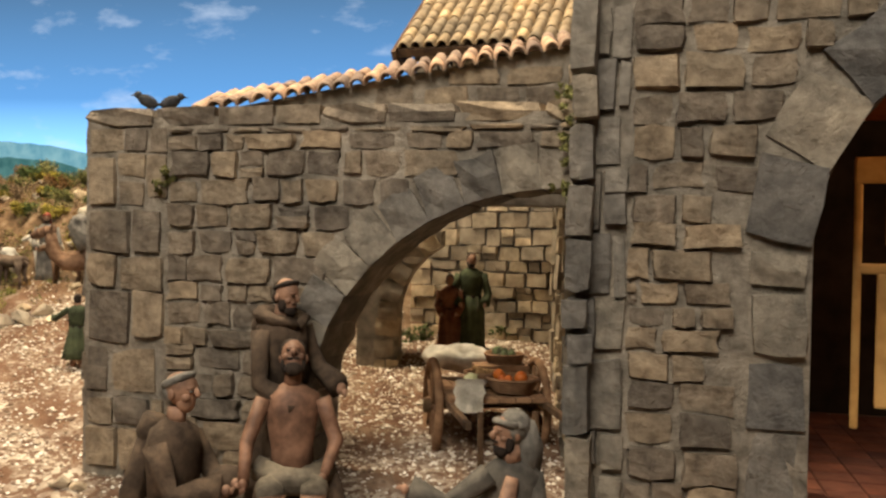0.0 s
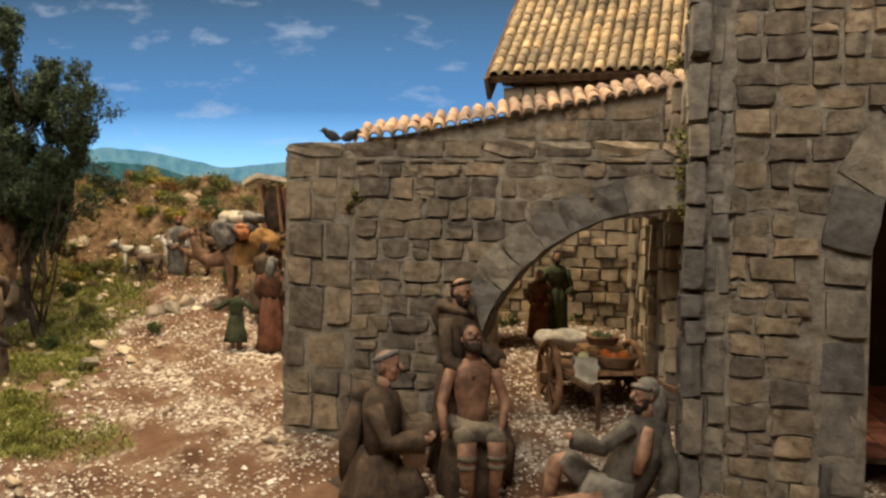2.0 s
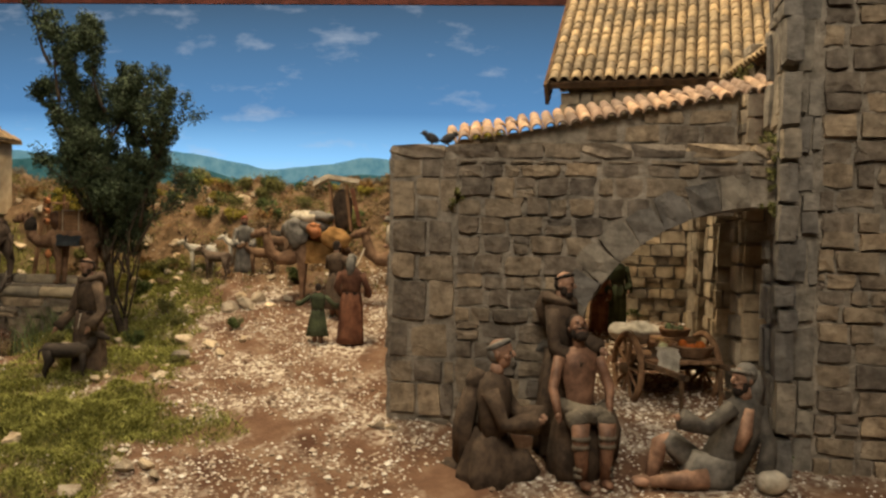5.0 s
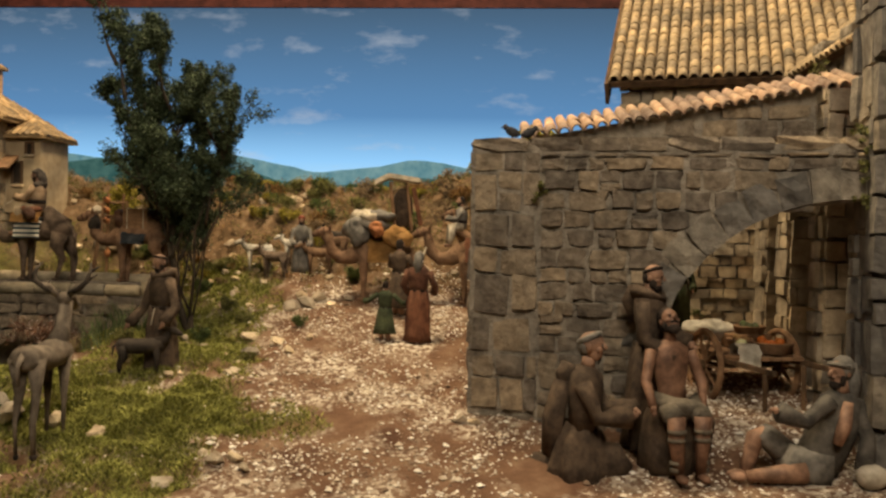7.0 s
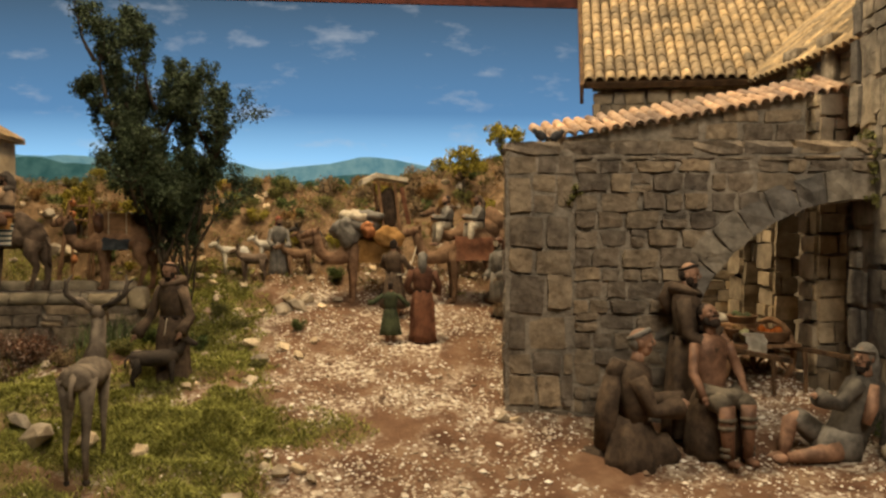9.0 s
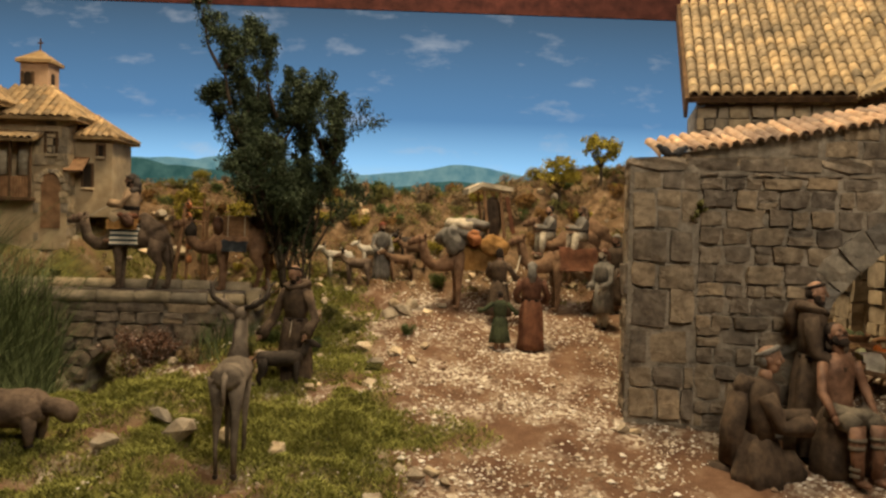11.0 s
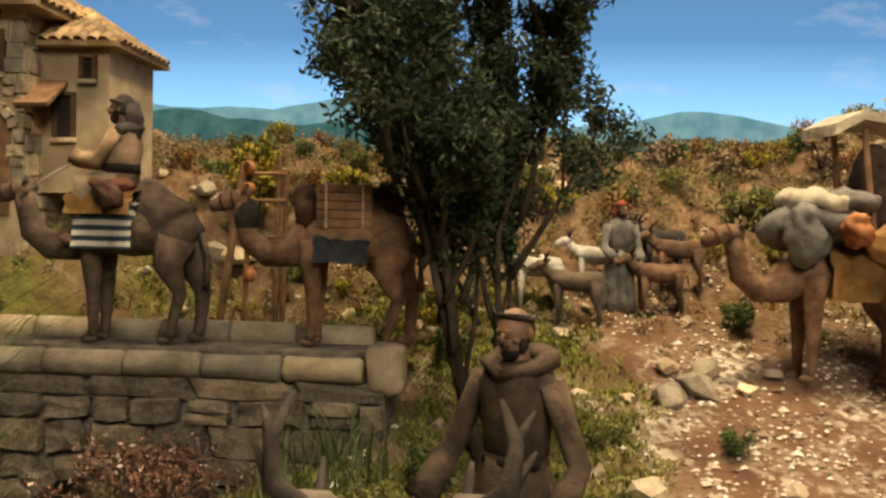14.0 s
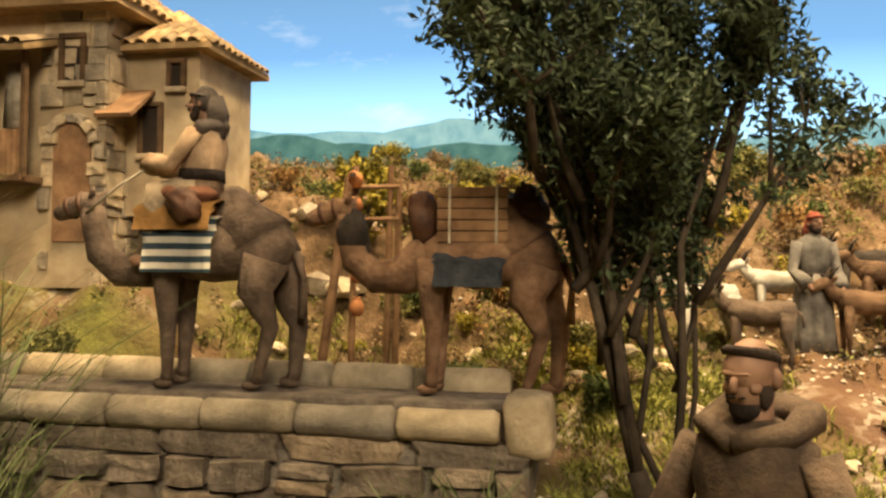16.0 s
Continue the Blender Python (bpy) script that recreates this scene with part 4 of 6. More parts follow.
def quadruped(leg=0.45, body=0.14, length=0.6, neck=(0.12, 0.25), head_l=0.16, snout=0.04, tail=True, horns=0, shag=0.0, ear=0.05, slim=1.0):
    """A four-legged animal of body length about one, looking to -x."""
    bm = bmesh.new()
    h, b = leg + body * 0.7, body
    L = length / 2
    tube(bm, [(L + 0.02, 0, h), (L, 0, h), (L * 0.5, 0, h - 0.01), (0, 0, h - 0.02), (-L * 0.6, 0, h - 0.005), (-L, 0, h + 0.01), (-L - 0.03, 0, h + 0.02)], [b * 0.5, b * 0.85, b, b * 0.98, b * 1.05, b * 0.85, b * 0.5], 0, 14, shag, 7, 0.8)
    nx, nz = neck
    hx, hz = -L - nx, h + nz
    tube(bm, [(-L * 0.75, 0, h + 0.02), (-L - nx * 0.5, 0, h + nz * 0.45), (hx, 0, hz)], [b * 0.72, b * 0.46, b * 0.38], 0, 11, shag, 5)
    tube(bm, [(hx + 0.04, 0, hz + 0.015), (hx - head_l * 0.35, 0, hz + 0.01), (hx - head_l * 0.75, 0, hz - 0.03), (hx - head_l, 0, hz - 0.045)], [b * 0.42, b * 0.42, snout * 1.1, snout * 0.8], 0, 10)
    for s in (-1, 1):
        tube(bm, [(hx + 0.03, s * b * 0.35, hz + 0.03), (hx + 0.05, s * (b * 0.35 + ear * 0.7), hz + 0.04 + ear * 0.5), (hx + 0.06, s * (b * 0.35 + ear * 1.3), hz + 0.05 + ear * 0.6)], [0.018, 0.022, 0.004], 0, 6)
        tube(bm, [(-L * 0.8, s * b * 0.5, h), (-L * 0.82, s * b * 0.5, leg * 0.55), (-L * 0.8, s * b * 0.5, 0.02)], [b * 0.45, b * 0.26 * slim, b * 0.16 * slim], 0, 8)
        tube(bm, [(L * 0.8, s * b * 0.5, h), (L * 0.75, s * b * 0.52, leg * 0.75), (L * 0.95, s * b * 0.5, leg * 0.42), (L * 0.88, s * b * 0.5, 0.02)], [b * 0.6, b * 0.42 * slim, b * 0.19 * slim, b * 0.16 * slim], 0, 8)
        for fx in (-L * 0.82, L * 0.86):
            ball(bm, (fx, s * b * 0.5, 0.018), (b * 0.22, b * 0.17, 0.02), 1, 7, 5)
        if horns:
            tube(bm, [(hx + 0.01, s * 0.03, hz + 0.05), (hx + 0.04, s * 0.07, hz + 0.05 + horns * 0.6), (hx + 0.09, s * 0.1, hz + 0.05 + horns)], [0.018, 0.013, 0.004], 1, 6)
    if tail:
        tube(bm, [(L, 0, h + 0.03), (L + 0.07, 0, h - 0.03), (L + 0.08, 0, h - 0.14)], [0.02, 0.015, 0.012], 0, 6)
    rumple(bm, 0.01 + shag * 0.1, 11)
    return bm


GOATS = [(-0.50, 0.63, 0.095, 15, WHITE, "white goat figurine"), (-0.455, 0.60, 0.095, -12, FUR_GREY, "grey goat figurine"), (-0.36, 0.62, 0.09, 8, FUR, "brown goat figurine"), (-0.425, 0.67, 0.09, 0, WHITE, "white goat figurine"), (-0.33, 0.66, 0.09, -8, FUR, "brown goat figurine"), (-0.34, 0.72, 0.085, 12, FUR_DARK, "black goat figurine")]
for gx, gy, s, turn, fur, lab in GOATS:
    put_figure("goat_statue", lab + " grazing on the stony slope", "goat figurine", quadruped(0.46, 0.15, 0.56, (0.14, 0.16), 0.17, 0.045, True, 0.14, 0.05, 0.06, 0.8), gx, gy, s, turn, [fur, FUR_DARK], None, "goats of the herd")

bm = quadruped(0.34, 0.14, 0.6, (0.1, 0.2), 0.2, 0.035, True, 0, 0.04, 0.03)
put_figure("wolf_statue", "dark brown wolf figurine beside the friar", "wolf figurine", bm, -0.553, 0.105, 0.115, 195, [FUR_DARK, FUR_DARK])
bm = quadruped(0.18, 0.2, 0.62, (0.05, 0.0), 0.24, 0.085, True, 0, 0.06, 0.05)
put_figure("boar_statue", "grey-brown bristly wild boar figurine", "boar figurine", bm, -0.895, -0.12, 0.165, 176, [FUR_GREY, FUR_DARK])


def deer():
    bm = quadruped(0.5, 0.1, 0.42, (0.08, 0.30), 0.13, 0.03, True, 0, 0.0, 0.09, 0.68)
    hx, hz = -0.21 - 0.08, 0.5 + 0.1 * 0.7 + 0.30
    for s in (-1, 1):
        main = [(hx + 0.02, s * 0.03, hz + 0.04), (hx + 0.06, s * 0.1, hz + 0.07), (hx + 0.08, s * 0.16, hz + 0.12), (hx + 0.05, s * 0.17, hz + 0.18), (hx + 0.0, s * 0.15, hz + 0.23)]
        tube(bm, main, [0.02, 0.018, 0.016, 0.012, 0.004], 1, 7)
        tube(bm, [main[1], (hx - 0.03, s * 0.11, hz + 0.13)], [0.014, 0.004], 1, 6)
        tube(bm, [main[3], (hx - 0.02, s * 0.2, hz + 0.21)], [0.012, 0.003], 1, 6)
        tube(bm, [main[2], (hx + 0.02, s * 0.2, hz + 0.16)], [0.012, 0.003], 1, 6)
    return bm


put_figure("deer_statue", "grey-brown stag figurine with dark antlers seen from behind", "deer figurine", deer(), -0.575, -0.165, 0.235, -88, [grainy("stag_coat", (0.095, 0.072, 0.053), (0.24, 0.195, 0.148), 60, big=18, bump=0.6, dist=0.002), FUR_DARK])


# ---------------- riders and loads ----------------
def rider(scarf=True):
    bm = bmesh.new()
    tube(bm, [(0, 0.02, 0.3), (0, 0.02, 0.42), (0, 0.03, 0.55), (0, 0.03, 0.64), (0, 0.03, 0.68)], [0.14, 0.12, 0.135, 0.12, 0.05], ROBE, 16, 0.05, 6, 0.75)
    tube(bm, [(0, 0.03, 0.66), (0, 0.03, 0.73)], [0.04, 0.036], SK, 9)
    tube(bm, [(0, 0.02, 0.4), (0, 0.02, 0.45)], [0.135, 0.132], HR, 16, 0.03, 5, 0.76)
    tube(bm, [(-0.13, 0.05, 0.64), (0.0, 0.11, 0.66), (0.13, 0.05, 0.64)], [0.03, 0.045, 0.03], SC, 10, 0.15, 4)
    head(bm, (0, 0.01, 0.77), 1.0, False, scarf, True)
    for s in (-1, 1):
        tube(bm, [(s * 0.06, 0.02, 0.34), (s * 0.12, -0.14, 0.32), (s * 0.14, -0.16, 0.14), (s * 0.14, -0.18, 0.04)], [0.09, 0.08, 0.055, 0.035], EXTRA, 11, 0.06, 5)
        ball(bm, (s * 0.14, -0.21, 0.02), (0.03, 0.06, 0.028), SK, 8, 6)
        arm(bm, (s * 0.12, 0.03, 0.62), (s * 0.16, -0.06, 0.46), (s * 0.05, -0.22, 0.48), 0.04)
    rumple(bm, 0.01, 11)
    return bm


put_figure("rider_statue", "rider figurine in pale clothes with a dark turban", "statue", rider(), -0.893, 0.385, 0.158, -88, [cloth("tan_cloth", (0.26, 0.17, 0.10), (0.48, 0.34, 0.22)), SKIN, HAIR, cloth("dark_turban", (0.05, 0.04, 0.033), (0.12, 0.1, 0.085)), cloth("drab_breeches", (0.2, 0.15, 0.1), (0.38, 0.3, 0.2))], z=0.236)
put_figure("rider_statue", "rider figurine in a grey robe and headscarf", "statue", rider(), 0.022, 0.5, 0.125, -80, [GREY, SKIN, HAIR, HABIT, LINEN], z=ground_z(0.0, 0.5) + 0.118)
put_figure("rider_statue", "rider figurine with dark hair and bare legs", "statue", rider(False), -0.042, 0.53, 0.125, -80, [GREY, SKIN, HAIR, HABIT, LINEN], z=ground_z(0.0, 0.5) + 0.118)


def drape(name, label, mat, x, y, z, w, drop, over, lean=0.0):
    """A cloth hung over an animal's back: w along x, over across y."""
    bm = bmesh.new()
    n, k = 10, 14
    vs = []
    for i in range(n + 1):
        row = []
        for j in range(k + 1):
            a = math.pi * j / k
            yy = -math.cos(a) * over
            zz = math.sin(a) ** 0.7 * over * 0.55 - (0 if 0 < j < k else drop)
            xx = (i / n - 0.5) * w + 0.002 * math.sin(j * 2.1 + i)
            row.append(bm.verts.new((xx, yy * (1.0 + 0.03 * math.sin(i * 1.7)), zz - drop * max(0, abs(math.cos(a)) - 0.75) * 2)))
        vs.append(row)
    for i in range(n):
        for j in range(k):
            bm.faces.new((vs[i][j], vs[i + 1][j], vs[i + 1][j + 1], vs[i][j + 1]))
    bmesh.ops.solidify(bm, geom=bm.faces[:], thickness=0.002)
    bmesh.ops.recalc_face_normals(bm, faces=bm.faces[:])
    ob = new(name, mesh_of(name, bm, mat))
    ob.matrix_world = pose(x, y, z, 0, lean, 0)
    return tagged(ob, label, "blanket")


drape("saddle_blanket", "dark blue and white striped wool saddle blanket", STRIPE, -0.893, 0.385, 0.255, 0.055, 0.016, 0.034)
drape("saddle_cloth", "ochre woven saddle cloth under a rider", OCHRE, -0.897, 0.385, 0.266, 0.06, 0.003, 0.035)
drape("saddle_cloth", "orange woven saddle cloth on a camel", OCHRE, -0.19, 0.498, ground_z(-0.2, 0.5) + 0.115, 0.075, 0.022, 0.037)
drape("saddle_cloth", "reddish woven saddle cloth on a camel", RUST, 0.012, 0.5, ground_z(0, 0.5) + 0.117, 0.08, 0.02, 0.037)
drape("pack_saddle", "dark blue-grey pad under a wooden crate", cloth("slate_cloth", (0.03, 0.04, 0.05), (0.09, 0.10, 0.11)), -0.685, 0.40, 0.235, 0.05, 0.008, 0.03)


def sack(name, label, mat, x, y, z, s, turn=0, cat="sack"):
    bm = bmesh.new()
    ball(bm, (0, 0, 0), s, 0, 26, 18)
    rumple(bm, min(s) * 0.4, 1.3 / max(s))
    rumple(bm, min(s) * 0.3, 3.4 / max(s))
    ob = new(name, mesh_of(name, bm, mat))
    ob.matrix_world = pose(x, y, z, 0, 0, turn)
    return tagged(ob, label, cat)


sack("saddle_bag", "small brown leather saddle bag", LEATHER, -0.885, 0.348, 0.279, (0.014, 0.008, 0.012), 0, "bag")
sack("rolled_pack", "rolled red-brown pack behind a saddle", RUST, -0.895, 0.37, 0.288, (0.026, 0.018, 0.008), 0, "pack")
GZ = ground_z(-0.2, 0.5)
for k, (dx, dz, sx, sz) in enumerate(((0.0, 0.158, 0.04, 0.02), (-0.014, 0.176, 0.03, 0.016), (0.014, 0.178, 0.027, 0.014), (-0.026, 0.15, 0.025, 0.022))):
    sack("canvas_pack", "folded grey canvas pack tied on a camel", (GREY, LINEN, GREY, GREY)[k], -0.222 + dx, 0.495, GZ + dz, (sx, 0.036, sz), 10 + 25 * k, "pack")
sack("canvas_pack", "grey canvas pack hanging at a camel's side", GREY, -0.25, 0.47, GZ + 0.145, (0.022, 0.016, 0.03), 20, "pack")
sack("woven_pack", "ochre woven pack hanging at a camel's side", OCHRE, -0.165, 0.462, GZ + 0.135, (0.032, 0.012, 0.022), 0, "pack")
sack("clay_jar", "round orange clay jar on a camel", CLAY, -0.208, 0.455, GZ + 0.15, (0.0145, 0.0145, 0.0155), 0, "jar")


def canopy():
    t = thing("canopy", "small tilted roof canopy of pale bark above a camel", "canopy", pose(-0.175, 0.53, GZ + 0.15, 0, 0, 8))
    bm = bmesh.new()
    pts = [(-0.05, 0.0), (-0.02, 0.014), (0.045, 0.004), (0.045, -0.004), (-0.02, 0.004), (-0.05, -0.012)]
    prism(bm, [(x, z + 0.105) for x, z in pts], -0.035, 0.035)
    rumple(bm, 0.003, 60)
    part("roof", bm, LINEN, t, "pale bark roof sheet")
    for x, y in ((0.03, -0.03), (0.03, 0.03), (-0.005, 0.03), (-0.005, -0.03)):
        bm = bmesh.new()
        tube(bm, [(x, y, 0), (x - 0.012, y, 0.1)], [0.0035, 0.003], 0, 7)
        part("post", bm, WOOD_MID, t)
    bm = bmesh.new()
    box(bm, (0.04, -0.034, 0.05), (0.009, 0.004, 0.08), 0.001, Matrix.Rotation(radians(-12), 4, "Y"))
    part("side_board", bm, RUST, t, "red-brown side board")
    bm = bmesh.new()
    ball(bm, (0.01, 0, 0.045), (0.022, 0.022, 0.045), 0, 12, 9)
    part("seat_cushion", bm, HABIT, t, "dark cushion under the canopy")


canopy()


def crate():
    t = thing("crate", "brown slatted wooden crate tied with rope on a camel", "crate", pose(-0.683, 0.40, 0.272, 0, 0, 0))
    for i in range(5):
        for sy in (-1, 1):
            bm = bmesh.new()
            box(bm, (0, sy * 0.022, -0.014 + i * 0.0078), (0.05, 0.003, 0.0072), 0.0008)
            part("slat", bm, WOOD_MID, t)
    bm = bmesh.new()
    box(bm, (0, 0, 0.001), (0.047, 0.041, 0.036))
    part("body", bm, WOOD, t)
    for x in (-0.016, 0.017):
        bm = bmesh.new()
        box(bm, (x, 0, 0.002), (0.0018, 0.049, 0.042), 0.0004)
        part("rope", bm, LINEN, t, "pale rope band")


crate()
sack("rolled_pack", "brown rolled pack beside a crate", LEATHER, -0.722, 0.40, 0.272, (0.012, 0.018, 0.02), 0, "pack")
sack("rolled_pack", "brown rolled pack beside a crate", LEATHER, -0.645, 0.40, 0.28, (0.012, 0.018, 0.016), 0, "pack")


def rope(name, label, pts, r, mat):
    bm = bmesh.new()
    tube(bm, pts, [r] * len(pts), 0, 6)
    return tagged(new(name, mesh_of(name, bm, mat)), label, "rope")


g0 = ground_z(0, 0.45)
rope("lead_rope", "slack pale lead rope between camel and driver", [(-0.105, 0.49, g0 + 0.14), (-0.118, 0.46, g0 + 0.1), (-0.135, 0.43, g0 + 0.075), (-0.15, 0.41, g0 + 0.075)], 0.0016, LINEN)
rope("rein", "thin pale rein of a camel", [(-0.98, 0.375, 0.275), (-0.95, 0.37, 0.295), (-0.92, 0.37, 0.312)], 0.001, LINEN)


# ---------------- bridge ----------------
def bridge():
    b = tagged(new("bridge"), "old brown stone footbridge with rounded parapets over a stream", "bridge")
    rng = random.Random(5)
    fy, bx, br = 0.345, -0.90, 0.062
    bz = -0.032
    out = [(-1.6, -0.12), (bx - br, -0.12)] + arc(bx, bz, br, 180, 0, 14) + [(bx + br, -0.12), (-0.64, -0.12), (-0.64, 0.118), (-1.6, 0.112)]
    bm = bmesh.new()
    prism(bm, out, fy + 0.008, 0.47)
    part("core", bm, MORTAR, b)
    keep = lambda u, v, hw, hh: (math.hypot(u - bx, v - bz) > br + 0.02 if v > bz else abs(u - bx) > br + 0.01)
    stones(b, ROCKS, Matrix.Translation((0, fy, 0)), -1.45, -0.64, -0.1, 0.104, 0.0235, 0.05, keep, 0.024, 0.005, rng)
    voussoirs(b, ROCKS, Matrix.Translation((0, fy, 0)), bx, bz, br, 178, 2, 8, 0.022, 0.05, rng)
    bm = bmesh.new()
    box(bm, (-1.1, 0.40, 0.13), (0.92, 0.07, 0.03), 0.004)
    part("deck", bm, STONE, b)
    for y, z, r, x0, x1 in ((fy + 0.006, 0.132, 0.0112, -1.5, -0.655), (0.43, 0.149, 0.0125, -1.5, -0.66)):
        x = x0
        while x < x1 - 0.01:
            w = min(rng.uniform(0.055, 0.085), x1 - x)
            bm = bmesh.new()
            tube(bm, [(-w * 0.49, 0, 0), (-w * 0.44, 0, 0), (0, 0, 0), (w * 0.44, 0, 0), (w * 0.49, 0, 0)], [r * 0.82, r * rng.uniform(0.95, 1.05), r * rng.uniform(0.96, 1.08), r * rng.uniform(0.95, 1.05), r * 0.82], 0, 12)
            rumple(bm, 0.002, 70)
            o = part("parapet_stone", bm, PARAPET, b, "", True)
            o.matrix_basis = pose(x + w / 2, y, z + rng.uniform(-0.001, 0.001))
            x += w
    bm = bmesh.new()
    box(bm, (0, 0, 0), (0.032, 0.045, 0.042), 0.009)
    rumple(bm, 0.003, 50)
    o = part("end_stone", bm, PARAPET, b, "rounded end stone", True)
    o.matrix_basis = pose(-0.64, fy + 0.02, 0.133)
    for y in (fy + 0.004,):
        x = -1.45
        while x < -0.66:
            w = rng.uniform(0.06, 0.1)
            o = new("ledge_stone", rng.choice(ROCKS))
            o.parent = b
            o.matrix_basis = pose(x + w / 2, y + 0.012, 0.112) @ Matrix.Diagonal((w * 0.98, 0.03, 0.018, 1))
            x += w
    return b


PARAPET = grainy("rounded_parapet_stone", (0.19, 0.165, 0.12), (0.40, 0.355, 0.275), 40, big=14, vary="object", bump=0.7, dist=0.003)
bridge()
m = Mat("stream_water", 0.08, 0, 0.5)
m.b.inputs["Base Color"].default_value = (0.02, 0.024, 0.016, 1)
m.bump(m.noise(60), 0.2, 0.002)
bm = bmesh.new()
box(bm, (-1.0, 0.25, -0.088), (0.5, 0.55, 0.01))
tagged(new("water", mesh_of("water", bm, m, False)), "dark still water of a small stream", "water", kind="structure")

# ---------------- hillside village ----------------
GLASS = grainy("old_window_pane", (0.10, 0.09, 0.075), (0.2, 0.18, 0.14), 20, rough=0.25)


def hip_roof(bm, x0, x1, y0, y1, z, rise, inset, over=0.02):
    """A hipped roof shell of some thickness."""
    a = [(x0 - over, y0 - over), (x1 + over, y0 - over), (x1 + over, y1 + over), (x0 - over, y1 + over)]
    ym = (y0 + y1) / 2
    base = [bm.verts.new((x, y, z)) for x, y in a]
    low = [bm.verts.new((x, y, z - 0.008)) for x, y in a]
    r0, r1 = bm.verts.new((x0 + inset, ym, z + rise)), bm.verts.new((x1 - inset, ym, z + rise))
    bm.faces.new((base[0], base[1], r1, r0))
    bm.faces.new((base[1], base[2], r1))
    bm.faces.new((base[2], base[3], r0, r1))
    bm.faces.new((base[3], base[0], r0))
    for i in range(4):
        bm.faces.new((low[i], low[(i + 1) % 4], base[(i + 1) % 4], base[i]))
    bm.faces.new(low[::-1])
    bmesh.ops.recalc_face_normals(bm, faces=bm.faces[:])


def roof_rows(parent, x0, x1, y0, y1, z, rise, inset, over, rng, step_x=0.017, n=6):
    """Rows of clay tiles on the front slope and the right end of a hipped roof."""
    ym = (y0 + y1) / 2
    yy0 = y0 - over
    ln = math.hypot(rise, ym - yy0)
    ang = math.atan2(rise, ym - yy0)
    for j in range(n):
        f = (j + 0.5) / n
        xa, xb = x0 - over + (inset + over) * f, x1 + over - (inset + over) * f
        k = max(2, int((xb - xa) / step_x))
        for i in range(k):
            o = new("roof_tile", HOUSE_TILE)
            o.parent = parent
            o.matrix_basis = Matrix.Translation((xa + (i + 0.5) * (xb - xa) / k, yy0 + (ym - yy0) * f, z + rise * f + 0.001)) @ Matrix.Rotation(ang - 0.03, 4, "X") @ Matrix.Rotation(rng.uniform(-0.08, 0.08), 4, "Z") @ Matrix.Diagonal((step_x * 1.0, ln / n * 1.25, step_x * 0.8, 1))
    # right end, facing +x
    xx0 = x1 + over
    ln = math.hypot(rise, inset + over)
    ang = math.atan2(rise, inset + over)
    for j in range(n):
        f = (j + 0.5) / n
        ya, yb = yy0 + (ym - yy0) * f, y1 + over - (ym - yy0) * f
        k = max(1, int((yb - ya) / step_x))
        for i in range(k):
            o = new("roof_tile", HOUSE_TILE)
            o.parent = parent
            o.matrix_basis = Matrix.Translation((xx0 - (inset + over) * f, ya + (i + 0.5) * (yb - ya) / k, z + rise * f + 0.001)) @ Matrix.Rotation(math.pi / 2, 4, "Z") @ Matrix.Rotation(ang - 0.03, 4, "X") @ Matrix.Diagonal((step_x, ln / n * 1.25, step_x * 0.8, 1))


HOUSE_TILE = tile_mesh("roof_tile", TILE_DULL, 0.5, 5, 0.2)


def window(parent, x, y, z, w, h, arch=False, mat=None):
    bm = bmesh.new()
    if arch:
        o = [(x - w / 2, z - h / 2), (x + w / 2, z - h / 2), (x + w / 2, z + h / 2 - w / 2)] + arc(x, z + h / 2 - w / 2, w / 2, 0, 180, 8)[1:]
        prism(bm, o, y - 0.002, y + 0.012)
    else:
        box(bm, (x, y + 0.005, z), (w, 0.014, h))
    # the default near-black panel paints the shade of an open window
    win = part("window", bm, mat or DARK, parent)
    bm = bmesh.new()
    box(bm, (x, y - 0.003, z - h / 2 - 0.004), (w + 0.014, 0.012, 0.007), 0.001)
    part("sill", bm, STONE_PALE, win)
    for sx in (-1, 1):
        bm = bmesh.new()
        box(bm, (x + sx * (w / 2 + 0.003), y - 0.002, z), (0.006, 0.01, h), 0.001)
        part("frame", bm, WOOD, win)
    if not arch:
        bm = bmesh.new()
        box(bm, (x, y - 0.002, z + h / 2 + 0.003), (w + 0.012, 0.01, 0.006), 0.001)
        part("frame", bm, WOOD, win)
    return win


rng = random.Random(8)
# house with the timber balcony
hx0, hx1, hy0, hy1, hz0, hz1 = -1.30, -1.055, 0.66, 0.86, 0.2, 0.505
village = tagged(new("village_house"), "ochre plaster and stone house with tiled roof and wooden balcony", "house")
bm = bmesh.new()
box(bm, ((hx0 + hx1) / 2, (hy0 + hy1) / 2, (hz0 + hz1) / 2), (hx1 - hx0, hy1 - hy0, hz1 - hz0))
w = part("wall", bm, PLASTER, village)
stones(w, ROCKS_PALE, Matrix.Translation((0, hy0, 0)), hx1 - 0.075, hx1 + 0.004, hz0, hz1, 0.022, 0.028, lambda u, v, a, b: not (abs(u - (hx1 - 0.036)) < 0.024 and v < 0.405), 0.02, 0.004, rng)
stones(w, ROCKS_PALE, Matrix.Translation((hx1, hy0, 0)) @ Matrix.Rotation(math.pi / 2, 4, "Z"), 0.0, 0.2, hz0, hz1, 0.024, 0.036, lambda *a: True, 0.02, 0.004, rng)
bm = bmesh.new()
hip_roof(bm, hx0, hx1, hy0, hy1, hz1, 0.085, 0.08, 0.03)
r = part("roof", bm, THATCH, village)
roof_rows(r, hx0, hx1, hy0, hy1, hz1, 0.085, 0.08, 0.03, rng)
